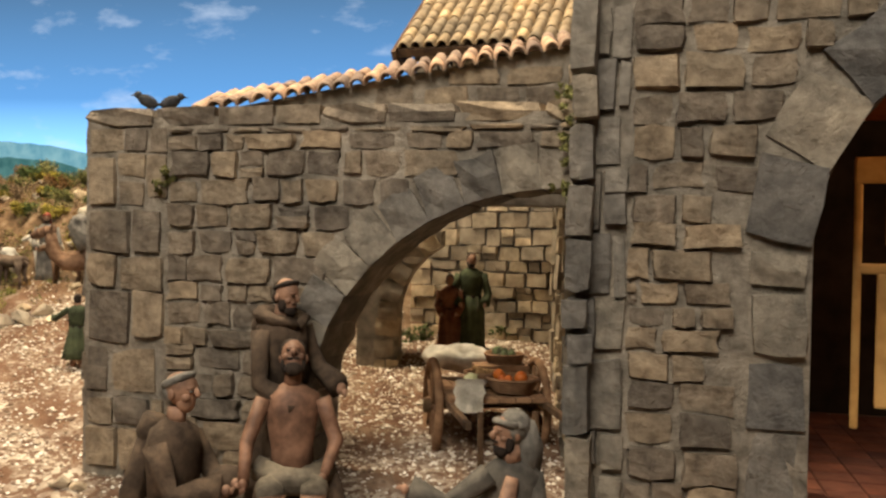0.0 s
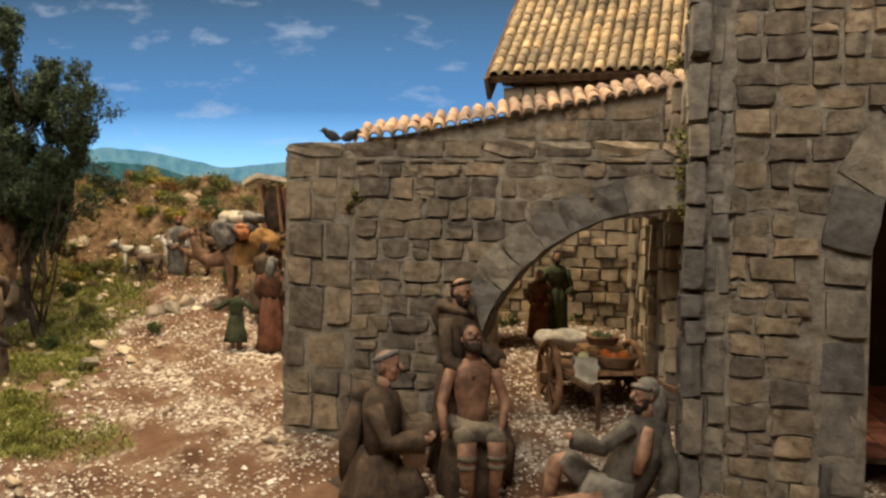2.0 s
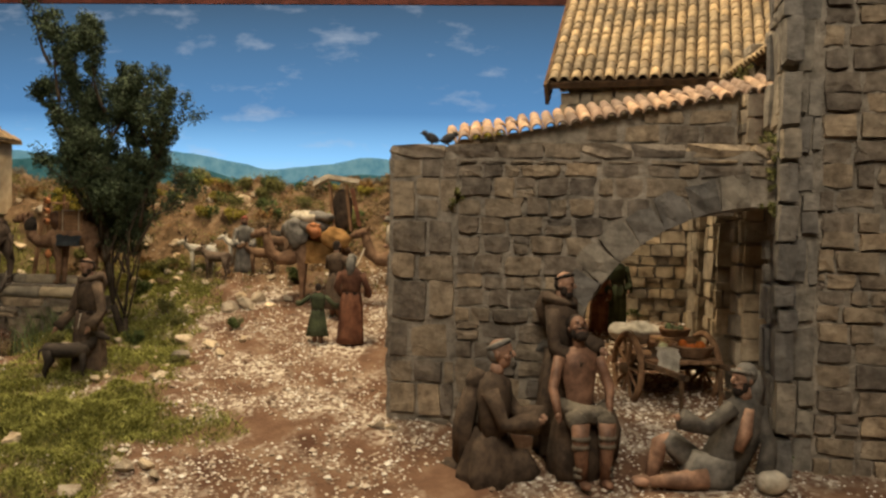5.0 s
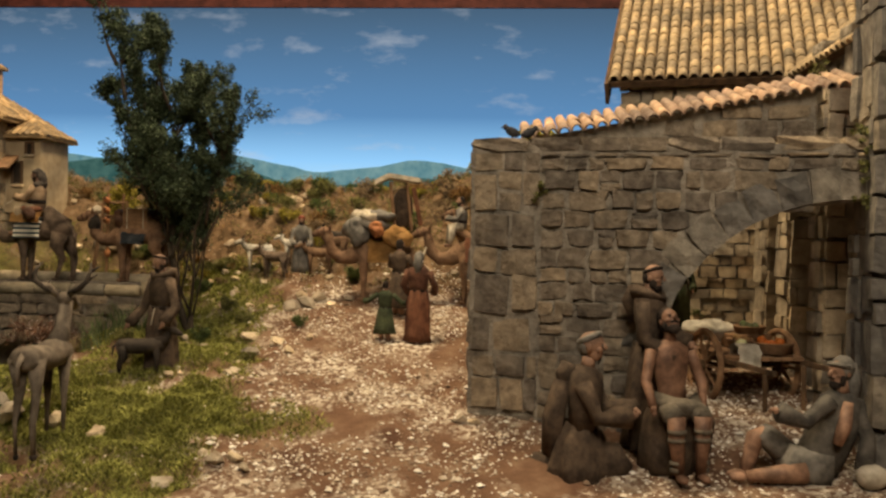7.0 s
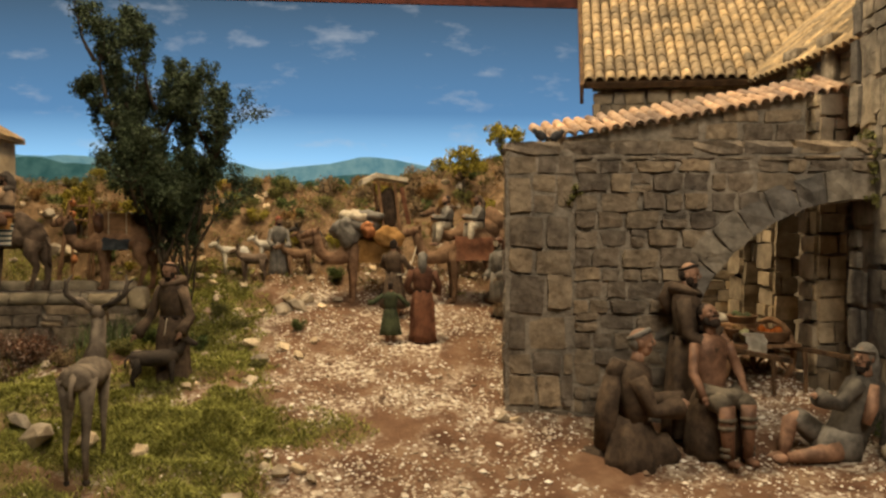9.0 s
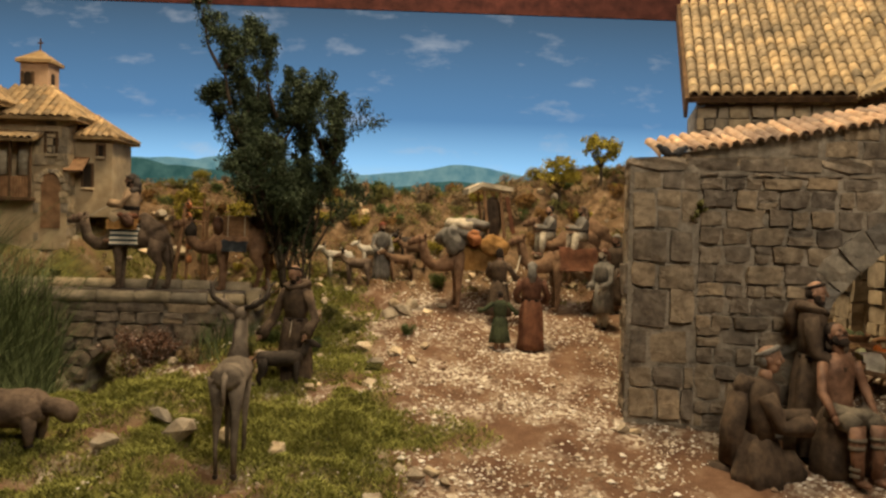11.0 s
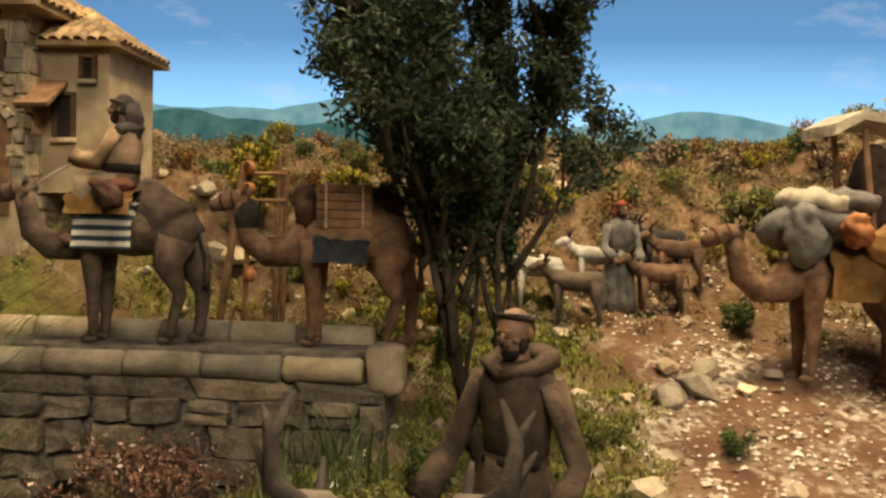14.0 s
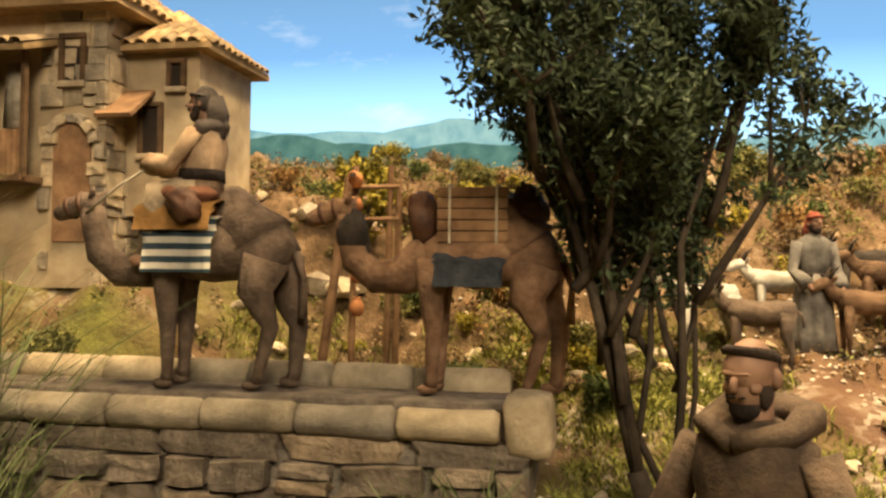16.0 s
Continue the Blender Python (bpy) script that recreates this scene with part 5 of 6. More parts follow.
window(village, hx1 - 0.036, hy0, 0.445, 0.02, 0.045)
bm = bmesh.new()
o = [(hx1 - 0.058, 0.25), (hx1 - 0.014, 0.25), (hx1 - 0.014, 0.355)] + arc(hx1 - 0.036, 0.355, 0.022, 0, 180, 10)[1:]
prism(bm, o, hy0 - 0.003, hy0 + 0.01)
part("door", bm, WOOD_MID, village, "weathered arched wooden door")
voussoirs(w, ROCKS_PALE, Matrix.Translation((0, hy0, 0)), hx1 - 0.036, 0.355, 0.022, 180, 0, 7, 0.01, 0.022, rng)
# balcony
bal = new("balcony")
bal.parent = village
tagged(bal, "dark timber balcony with pale curtains")
bx0, bx1, by = -1.215, -1.125, 0.625
bm = bmesh.new()
box(bm, ((bx0 + bx1) / 2, by + 0.02, 0.315), (bx1 - bx0, 0.05, 0.008), 0.001)
part("deck", bm, WOOD, bal)
for i in range(14):
    bm = bmesh.new()
    box(bm, (bx0 + 0.003 + i * (bx1 - bx0 - 0.006) / 13, by, 0.341), (0.0056, 0.004, 0.05), 0.0006)
    part("baluster", bm, WOOD_MID, bal)
for x in (bx0, (bx0 + bx1) / 2, bx1):
    bm = bmesh.new()
    box(bm, (x, by, 0.385), (0.006, 0.006, 0.14), 0.001)
    part("post", bm, WOOD, bal)
for x in (bx0 + 0.018, bx0 + 0.068):
    bm = bmesh.new()
    tube(bm, [(x, by + 0.018, 0.44), (x, by + 0.018, 0.37)], [0.012, 0.014], 0, 14, 0.2, 5, 0.3)
    part("curtain", bm, LINEN, bal, "pale hanging curtain", True)
bm = bmesh.new()
box(bm, ((bx0 + bx1) / 2, by + 0.012, 0.458), (bx1 - bx0 + 0.03, 0.075, 0.007), 0.001, Matrix.Rotation(radians(18), 4, "X"))
cr = part("canopy_roof", bm, THATCH, bal)
for i in range(8):
    o = new("roof_tile", HOUSE_TILE)
    o.parent = cr
    o.matrix_basis = Matrix.Translation((bx0 - 0.008 + i * 0.0152, by + 0.008, 0.462)) @ Matrix.Rotation(radians(18), 4, "X") @ Matrix.Diagonal((0.016, 0.075, 0.012, 1))
# belfry behind the ridge
bf = tagged(new("belfry"), "small plastered bell tower with arched openings", "bell tower")
fx, fy, fz = -1.19, 0.80, 0.55
bm = bmesh.new()
box(bm, (fx, fy, fz + 0.02), (0.068, 0.068, 0.21), 0.001)
part("wall", bm, grainy("pink_plaster", (0.42, 0.26, 0.16), (0.6, 0.41, 0.27), 30), bf)
for x, y, turn in ((fx - 0.014, fy - 0.034, 0),):
    window(bf, x, y, fz + 0.075, 0.019, 0.04, True)
bm = bmesh.new()
o = [(-0.008, -0.02), (0.008, -0.02), (0.008, 0.012)] + arc(0, 0.012, 0.008, 0, 180, 8)[1:]
prism(bm, o, -0.002, 0.01)
ww = part("window", bm, DARK, bf)
ww.matrix_basis = pose(fx + 0.034, fy - 0.006, fz + 0.075, 0, 0, 90)
bm = bmesh.new()
hip_roof(bm, fx - 0.034, fx + 0.034, fy - 0.034, fy + 0.034, fz + 0.125, 0.03, 0.0335, 0.009)
part("roof", bm, THATCH, bf)
bm = bmesh.new()
box(bm, (fx, fy, fz + 0.168), (0.003, 0.003, 0.03))
box(bm, (fx, fy, fz + 0.172), (0.014, 0.003, 0.003))
part("cross", bm, WOOD, bf)
# smaller house behind
vh = tagged(new("village_house"), "plain ochre plaster house with a low hipped roof", "house")
x0, x1, y0, y1, z0, z1 = -1.16, -1.0, 0.84, 1.0, 0.25, 0.468
bm = bmesh.new()
box(bm, ((x0 + x1) / 2, (y0 + y1) / 2, (z0 + z1) / 2), (x1 - x0, y1 - y0, z1 - z0))
part("wall", bm, PLASTER, vh)
bm = bmesh.new()
hip_roof(bm, x0, x1, y0, y1, z1, 0.065, 0.07, 0.02)
r = part("roof", bm, THATCH, vh)
roof_rows(r, x0, x1, y0, y1, z1, 0.065, 0.07, 0.02, rng, 0.017, 5)
window(vh, -1.03, y0, 0.43, 0.014, 0.03)
window(vh, -1.065, y0, 0.36, 0.022, 0.06)
bm = bmesh.new()
box(bm, (-1.085, y0 - 0.03, 0.39), (0.05, 0.07, 0.006), 0.001, Matrix.Rotation(radians(35), 4, "X"))
part("awning", bm, WOOD_MID, vh, "tattered brown awning")
# nearest house at the left
nh = tagged(new("village_house"), "pale rubble stone house with projecting tiled eaves", "house")
x0, x1, y0, y1, z0, z1 = -1.62, -1.215, 0.56, 0.8, 0.15, 0.53
bm = bmesh.new()
box(bm, ((x0 + x1) / 2, (y0 + y1) / 2, (z0 + z1) / 2), (x1 - x0 - 0.01, y1 - y0 - 0.01, z1 - z0))
w = part("wall", bm, MORTAR, nh)
stones(w, ROCKS_PALE, Matrix.Translation((0, y0, 0)), -1.45, x1, z0, z1, 0.0165, 0.025, lambda u, v, a, b: not (abs(u + 1.275) < 0.025 and abs(v - 0.46) < 0.045), 0.018, 0.0025, rng)
stones(w, ROCKS_PALE, Matrix.Translation((x1, y0, 0)) @ Matrix.Rotation(math.pi / 2, 4, "Z"), 0.0, 0.16, z0, z1, 0.022, 0.034, lambda *a: True, 0.018, 0.004, rng)
window(nh, -1.275, y0, 0.46, 0.036, 0.075)
bm = bmesh.new()
hip_roof(bm, x0, x1, y0, y1, z1, 0.10, 0.1, 0.035)
r = part("roof", bm, THATCH, nh)
roof_rows(r, -1.45, x1, y0, y1, z1, 0.10, 0.1, 0.035, rng)

# the village stands on the terrace behind the bridge
for ob, old, to, k in ((village, (-1.025, 0.63, 0.505), (-1.055, 0.53, 0.497), 0.93), (nh, (-1.025, 0.63, 0.505), (-1.055, 0.53, 0.497), 0.93), (bf, (-1.025, 0.63, 0.505), (-1.055, 0.55, 0.485), 0.93), (vh, (-0.98, 0.82, 0.468), (-0.985, 0.58, 0.462), 0.8)):
    ob.matrix_world = Matrix.Translation(to) @ Matrix.Scale(k, 4) @ Matrix.Translation([-c for c in old])

# ---------------- plants ----------------
def leafy(name, dark, light, rough=0.7):
    m = Mat(name, rough, 0, 0.2)
    c = m.ramp(m.island(), [(0.0, dark), (0.6, light), (1.0, tuple(min(1, v * 1.5) for v in light))])
    m.colour(c)
    m.b.inputs["Subsurface Weight"].default_value = 0.0
    return m


LEAF = leafy("dark_evergreen_leaf", (0.018, 0.028, 0.014), (0.055, 0.075, 0.036))
LEAF_Y = leafy("yellow_leaf", (0.09, 0.085, 0.012), (0.29, 0.235, 0.035))
LEAF_O = leafy("olive_leaf", (0.05, 0.055, 0.018), (0.17, 0.16, 0.05))
LEAF_G = leafy("green_leaf", (0.03, 0.05, 0.014), (0.10, 0.13, 0.04))
LEAF_R = leafy("russet_leaf", (0.09, 0.045, 0.015), (0.22, 0.12, 0.04))
LEAF_B = leafy("dry_brown_leaf", (0.10, 0.065, 0.035), (0.26, 0.18, 0.1))
MOSS = leafy("moss", (0.075, 0.078, 0.016), (0.26, 0.255, 0.065), 0.9)
REED = leafy("reed", (0.04, 0.055, 0.02), (0.12, 0.145, 0.06))
BARK = grainy("dark_bark", (0.03, 0.022, 0.015), (0.10, 0.075, 0.05), 60, bump=0.7)
TWIG = grainy("grey_twig", (0.09, 0.065, 0.045), (0.2, 0.15, 0.1), 60)


def quick_mesh(name, verts, faces, mat, smooth=False):
    me = bpy.data.meshes.new(name)
    me.from_pydata(verts, [], faces)
    me.materials.append(mat.m)
    if smooth:
        for p in me.polygons:
            p.use_smooth = True
    return me


def leaf_cloud(centres, count, size, rng, up=0.3, long=1.7):
    """Small folded leaves round each centre (place, radius)."""
    vs, fs = [], []
    for c, r in centres:
        for _ in range(count):
            d = Vector((rng.gauss(0, 1), rng.gauss(0, 1), rng.gauss(0, 1)))
            d = d.normalized() * (r * rng.random() ** 0.45)
            p = Vector(c) + d
            n = Vector((rng.uniform(-1, 1), rng.uniform(-1, 1), rng.uniform(-1, 1) + up)).normalized()
            t = n.orthogonal().normalized()
            t = Matrix.Rotation(rng.uniform(0, 6.28), 3, n) @ t
            b = n.cross(t)
            s = size * rng.uniform(0.6, 1.3)
            k = len(vs)
            vs += [p - t * s * long * 0.5, p + b * s * 0.4 + n * s * 0.15, p + t * s * long * 0.5, p - b * s * 0.4 + n * s * 0.15]
            fs += [(k, k + 1, k + 2), (k, k + 2, k + 3)]
    return vs, fs


def grow(bm, tips, p, d, length, r, depth, rng, spread, up=0.15, curl=0.25):
    """A limb that forks; adds its end places to tips."""
    pts, rad = [p], [r]
    q, v = p.copy(), d.copy()
    n = 4
    for i in range(n):
        v = (v + Vector((rng.gauss(0, curl), rng.gauss(0, curl), rng.gauss(0, curl) + up)) * 0.35).normalized()
        q = q + v * (length / n)
        pts.append(q.copy())
        rad.append(r * (1 - 0.5 * (i + 1) / n))
    tube(bm, pts, rad, 0, 6 if depth > 1 else 5)
    if depth <= 1:
        tips.append((pts[2], depth))
        tips.append((pts[3], depth))
    tips.append((q.copy(), depth))
    if depth > 0:
        for k in range(rng.choice((2, 3))):
            a = Vector((rng.gauss(0, spread), rng.gauss(0, spread), rng.gauss(0, spread * 0.7)))
            grow(bm, tips, q, (v + a).normalized(), length * rng.uniform(0.6, 0.85), r * 0.5, depth - 1, rng, spread, up, curl)


def main_tree():
    rng = random.Random(21)
    t = thing("tree", "tall dark evergreen shrub tree with several thin trunks", "tree", None)
    base = Vector((-0.56, 0.325, ground_z(-0.56, 0.325) - 0.01))
    bm = bmesh.new()
    tips = []
    aims = [(-0.735, 0.36, 0.64, 0.011), (-0.66, 0.40, 0.56, 0.008), (-0.61, 0.36, 0.54, 0.010), (-0.56, 0.42, 0.47, 0.007), (-0.50, 0.36, 0.45, 0.009), (-0.68, 0.44, 0.47, 0.006), (-0.63, 0.33, 0.40, 0.008), (-0.52, 0.40, 0.42, 0.006), (-0.69, 0.38, 0.62, 0.008)]
    for ax, ay, az, r in aims:
        aim = Vector((ax, ay, az))
        d = aim - base
        fork = base + Vector((-0.012, 0.004, 0.055)) if az > 0.46 else base + Vector((0.012, 0.004, 0.03))
        mid = base + d * 0.45 + Vector((0.0, 0.0, 0.02)) + Vector((rng.gauss(0, 0.008), rng.gauss(0, 0.01), 0))
        b0 = fork + Vector((rng.uniform(-0.003, 0.003), rng.uniform(-0.003, 0.003), 0))
        tube(bm, [b0, b0.lerp(mid, 0.5) + Vector((rng.gauss(0, 0.006), 0, 0)), mid, base + d * 0.75], [r * 0.33, r * 0.3, r * 0.26, r * 0.2], 0, 8)
        for k in range(6):
            s = (base + d * 0.29).lerp(base + d * 0.95, k / 5.5)
            dd = (d.normalized() + Vector((rng.gauss(0, 0.55), rng.gauss(0, 0.4), rng.gauss(0.1, 0.3)))).normalized()
            grow(bm, tips, s, dd, 0.07 * rng.uniform(0.8, 1.2), r * 0.4, 2, rng, 0.5, 0.3)
    tube(bm, [base + Vector((0.012, 0, -0.01)), base + Vector((0.0, 0.002, 0.025)), base + Vector((-0.012, 0.004, 0.06))], [0.0085, 0.007, 0.0065], 0, 9)
    tube(bm, [base + Vector((0.014, 0, -0.01)), base + Vector((0.012, 0.004, 0.035))], [0.0065, 0.005], 0, 9)
    part("trunk", bm, BARK, t, "thin dark forked trunks", True)
    cs = []
    for p, dep in tips:
        if p.z < 0.18:
            continue
        cs.append((p, rng.uniform(0.008, 0.02)))
    vs, fs = leaf_cloud(cs, 58, 0.0037, rng, 0.4, 2.2)
    ob = new("crown", quick_mesh("crown", vs, fs, LEAF))
    ob.parent = t
    return t


main_tree()


def small_tree(x, y, h, r, leaf, label, seed, flat=0.75, squat=False):
    rng = random.Random(seed)
    t = thing("tree", label, "tree", pose(x, y, ground_z(x, y) - 0.01))
    bm = bmesh.new()
    tube(bm, [(0, 0, 0), (0.003, 0, h * 0.3), (0.0, 0, h * 0.65)], [0.005, 0.004, 0.003], 0, 7)
    for k in range(6):
        a = k * 1.05
        tube(bm, [(0, 0, h * 0.45), (r * 0.5 * math.cos(a), r * 0.5 * math.sin(a), h * 0.75)], [0.0025, 0.001], 0, 5)
    part("trunk", bm, BARK, t, "", True)
    cs = []
    for _ in range(70):
        d = Vector((rng.gauss(0, 1), rng.gauss(0, 1), rng.gauss(0, 1))).normalized() * r * rng.uniform(0.55, 1.0)
        cs.append(((d.x, d.y, h * 0.85 + d.z * flat), r * 0.22))
    vs, fs = leaf_cloud(cs, 26, 0.0052, rng)
    ob = new("crown", quick_mesh("crown", vs, fs, leaf))
    ob.parent = t


small_tree(0.03, 0.85, 0.12, 0.05, LEAF_Y, "small round yellow-green tree on the hilltop", 4)
small_tree(0.135, 0.85, 0.13, 0.05, LEAF_Y, "small round yellow-green tree on the hilltop", 9)
small_tree(-0.86, 0.72, 0.12, 0.04, LEAF_Y, "small yellow-green shrub tree on the hill", 14, 1.2)
small_tree(-0.75, 0.75, 0.085, 0.035, LEAF_Y, "small yellow-green shrub tree on the hill", 15, 1.0)


def shrub_meshes(leaf, seed, n, size, leaf_s):
    """One low shrub: twigs and leaves as two meshes."""
    rng = random.Random(seed)
    bm = bmesh.new()
    tips = []
    for k in range(5):
        a = rng.uniform(0, 6.28)
        grow(bm, tips, Vector((0, 0, 0)), Vector((math.cos(a) * 0.7, math.sin(a) * 0.7, 0.8)).normalized(), size * 0.45, 0.0016, 1, rng, 0.5, 0.2)
    tw = mesh_of("stem", bm, TWIG)
    vs, fs = leaf_cloud([(p, size * 0.24) for p, d in tips], n, leaf_s, rng)
    return tw, quick_mesh("foliage", vs, fs, leaf)


SHRUBS = []
for i, (leaf, n, word) in enumerate(((LEAF_O, 24, "olive-green"), (LEAF_G, 24, "green"), (LEAF_R, 20, "orange-brown"), (LEAF_B, 16, "dry brown"), (LEAF_Y, 20, "yellow-green"), (LEAF_O, 12, "sparse olive"), (LEAF_B, 7, "bare twiggy"))):
    for k in range(2):
        SHRUBS.append((shrub_meshes(leaf, 30 + i * 3 + k, n, 0.05, 0.0036), word))


def shrub(x, y, size, pick, turn=0.0, z=None):
    (tw, lv), word = pick
    t = thing("shrub", word + " low shrub on the stony hillside", "shrub", pose(x, y, (ground_z(x, y) if z is None else z) - 0.003, 0, 0, turn) @ Matrix.Scale(size, 4), "shrubs of the hillside")
    for nm, me in (("stem", tw), ("foliage", lv)):
        o = new(nm, me)
        o.parent = t
    return t


rng = random.Random(77)
placed = 0
while placed < 235:
    x, y = rng.uniform(-1.25, 0.5), rng.uniform(0.55, 1.1)
    if rng.random() > (y - 0.5) * 2.2 or (x > 0.25 and y < 0.75) or (x < -0.98 and y < 1.05):
        continue
    if -0.55 < x < 0.15 and y < 0.7:
        continue
    if rng.random() < 0.45 and -0.75 < x < -0.2:
        pick = SHRUBS[rng.choice((0, 1, 4, 5, 8, 9, 2, 3))]
    else:
        pick = rng.choice(SHRUBS)
    shrub(x, y, rng.uniform(0.4, 1.05), pick, rng.uniform(0, 360))
    placed += 1
for k in range(34):
    x, y = rng.uniform(-1.02, -0.58), rng.uniform(0.5, 0.72)
    shrub(x, y, rng.uniform(0.45, 0.85), SHRUBS[rng.choice((0, 1, 3, 5, 6, 7, 8, 10, 11, 12))], rng.uniform(0, 360))
# tall dry thicket behind the canopy
for k in range(9):
    shrub(-0.2 + rng.uniform(-0.12, 0.12), rng.uniform(0.76, 0.95), rng.uniform(0.9, 1.6), SHRUBS[rng.choice((12, 13, 10, 11))], rng.uniform(0, 360))
# undergrowth near bridge and tree
for x, y, s, k in ((-0.60, 0.26, 0.8, 2), (-0.63, 0.22, 0.7, 1), (-0.52, 0.3, 0.7, 2), (-0.72, 0.20, 0.8, 6), (-0.45, 0.36, 0.6, 0), (-0.50, 0.4, 0.7, 1), (-0.28, 0.60, 0.8, 2), (-0.40, 0.20, 0.5, 0), (-0.34, 0.36, 0.55, 2), (-0.78, 0.55, 0.9, 1), (-0.6, 0.52, 0.8, 2), (-0.95, 0.55, 0.9, 3), (-1.1, 0.5, 0.9, 0)):
    shrub(x, y, s, SHRUBS[k], x * 900)

# low scrub between the shrubs
rng = random.Random(91)
for leaf, n, word in ((LEAF_O, 900, "olive"), (LEAF_B, 1100, "dry brown"), (LEAF_R, 420, "russet")):
    cs = []
    while len(cs) < n:
        x, y = rng.uniform(-1.25, 0.45), rng.uniform(0.5, 1.12)
        if rng.random() < (y - 0.45) * 2.5 and not (x > 0.22 and y < 0.75):
            cs.append(((x, y, ground_z(x, y) + 0.004), rng.uniform(0.008, 0.022)))
    vs, fs = leaf_cloud(cs, 34, 0.0034, rng)
    tagged(new("scrub", quick_mesh("scrub", vs, fs, leaf)), word + " low scrub covering the hillside", "scrub", kind="stuff")

# dry flowering bush in front of the bridge
bm = bmesh.new()
tips = []
rng = random.Random(6)
for k in range(16):
    grow(bm, tips, Vector((rng.uniform(-0.05, 0.05), rng.uniform(-0.02, 0.02), 0)), Vector((rng.gauss(0, 0.4), rng.gauss(0, 0.3), 1)).normalized(), 0.06, 0.0014, 1, rng, 0.4, 0.2)
bush = thing("flowering_bush", "dry reddish bush with small pale pink flowers by the bridge", "bush", pose(-0.82, 0.30, ground_z(-0.82, 0.3) - 0.005))
part("stem", bm, TWIG, bush, "", True)
vs, fs = leaf_cloud([(p, 0.014) for p, d in tips], 14, 0.0034, rng)
o = new("foliage", quick_mesh("foliage", vs, fs, leafy("dry_red_leaf", (0.07, 0.03, 0.018), (0.17, 0.085, 0.05))))
o.parent = bush
vs, fs = leaf_cloud([(p, 0.014) for p, d in tips[::2]], 6, 0.003, rng)
o = new("blossom", quick_mesh("blossom", vs, fs, leafy("pink_flower", (0.3, 0.2, 0.16), (0.5, 0.38, 0.32))))
o.parent = bush


def blades(spots, count, length, width, rng, lean=0.5):
    """Narrow bent blades of grass round the spots (x, y, radius)."""
    vs, fs = [], []
    for x, y, r in spots:
        for _ in range(count):
            a, q = rng.uniform(0, 6.28), r * math.sqrt(rng.random())
            bx, by = x + q * math.cos(a), y + q * math.sin(a)
            bz = ground_z(bx, by) - 0.002
            l = length * rng.uniform(0.5, 1.25)
            dx, dy = rng.gauss(0, lean), rng.gauss(0, lean)
            ang = rng.uniform(0, 3.14)
            wx, wy = width * math.cos(ang), width * math.sin(ang)
            k = len(vs)
            vs += [(bx - wx, by - wy, bz), (bx + wx, by + wy, bz), (bx + dx * l * 0.4 + wx * 0.7, by + dy * l * 0.4 + wy * 0.7, bz + l * 0.6), (bx + dx * l * 0.4 - wx * 0.7, by + dy * l * 0.4 - wy * 0.7, bz + l * 0.6), (bx + dx * l, by + dy * l, bz + l * 0.95)]
            fs += [(k, k + 1, k + 2, k + 3), (k + 3, k + 2, k + 4)]
    return vs, fs


rng = random.Random(12)
for x, y, n, ln in ((-1.03, 0.2, 520, 0.13), (-1.12, 0.24, 620, 0.19), (-0.98, 0.12, 320, 0.09), (-0.68, 0.27, 160, 0.06), (-1.2, 0.3, 500, 0.24), (-1.08, 0.12, 500, 0.13), (-1.05, 0.30, 500, 0.2)):
    vs, fs = blades([(x, y, 0.06)], n, ln, 0.0011, rng, 0.45)
    tagged(new("reed_clump", quick_mesh("reed_clump", vs, fs, REED)), "clump of thin green reeds by the stream", "reeds")


spots = []
while len(spots) < 15000:
    x, y = rng.uniform(-1.2, -0.2), rng.uniform(-0.4, 0.72)
    if (x < -0.98 and y > 0.3) or (-1.0 < x < -0.62 and 0.3 < y < 0.48):
        continue
    if rng.random() < mossy(x, y) * 1.5 - 0.28:
        spots.append((x, y, 0.012))
for x, y in ((-0.1, -0.42), (-0.16, -0.42), (-0.05, -0.43)):
    for _ in range(30):
        spots.append((x + rng.gauss(0, 0.05), y + rng.gauss(0, 0.015), 0.012))
vs, fs = blades(spots, 12, 0.0085, 0.0011, rng, 0.7)
tagged(new("moss", quick_mesh("moss", vs, fs, MOSS)), "short olive-green moss and grass cover", "moss", kind="stuff")

# gravel and pebbles
rng = random.Random(33)
PEB = Mat("pale_gravel", 0.9, 0, 0.2)
PEB.colour(PEB.ramp(PEB.island(), [(0.0, (0.14, 0.085, 0.055)), (0.35, (0.33, 0.24, 0.165)), (0.7, (0.64, 0.55, 0.43)), (1.0, (0.82, 0.77, 0.67))]))
vs, fs = [], []


def chip(x, y, s, z=None):
    z = ground_z(x, y) if z is None else z
    k = len(vs)
    a = rng.uniform(0, 6.28)
    ca, sa = math.cos(a), math.sin(a)
    for px, py, pz in ((1, 0, 0.1), (0.1, 0.8, 0), (-0.9, 0.1, 0.1), (0, -0.85, 0), (0.15, 0.05, 0.6), (0, 0, -0.4)):
        px, py, pz = px * s * rng.uniform(0.7, 1.2), py * s * rng.uniform(0.7, 1.2), pz * s * rng.uniform(0.7, 1.2)
        vs.append((x + px * ca - py * sa, y + px * sa + py * ca, z + pz + s * 0.12))
    for i in range(4):
        fs.append((k + i, k + (i + 1) % 4, k + 4))
        fs.append((k + (i + 1) % 4, k + i, k + 5))


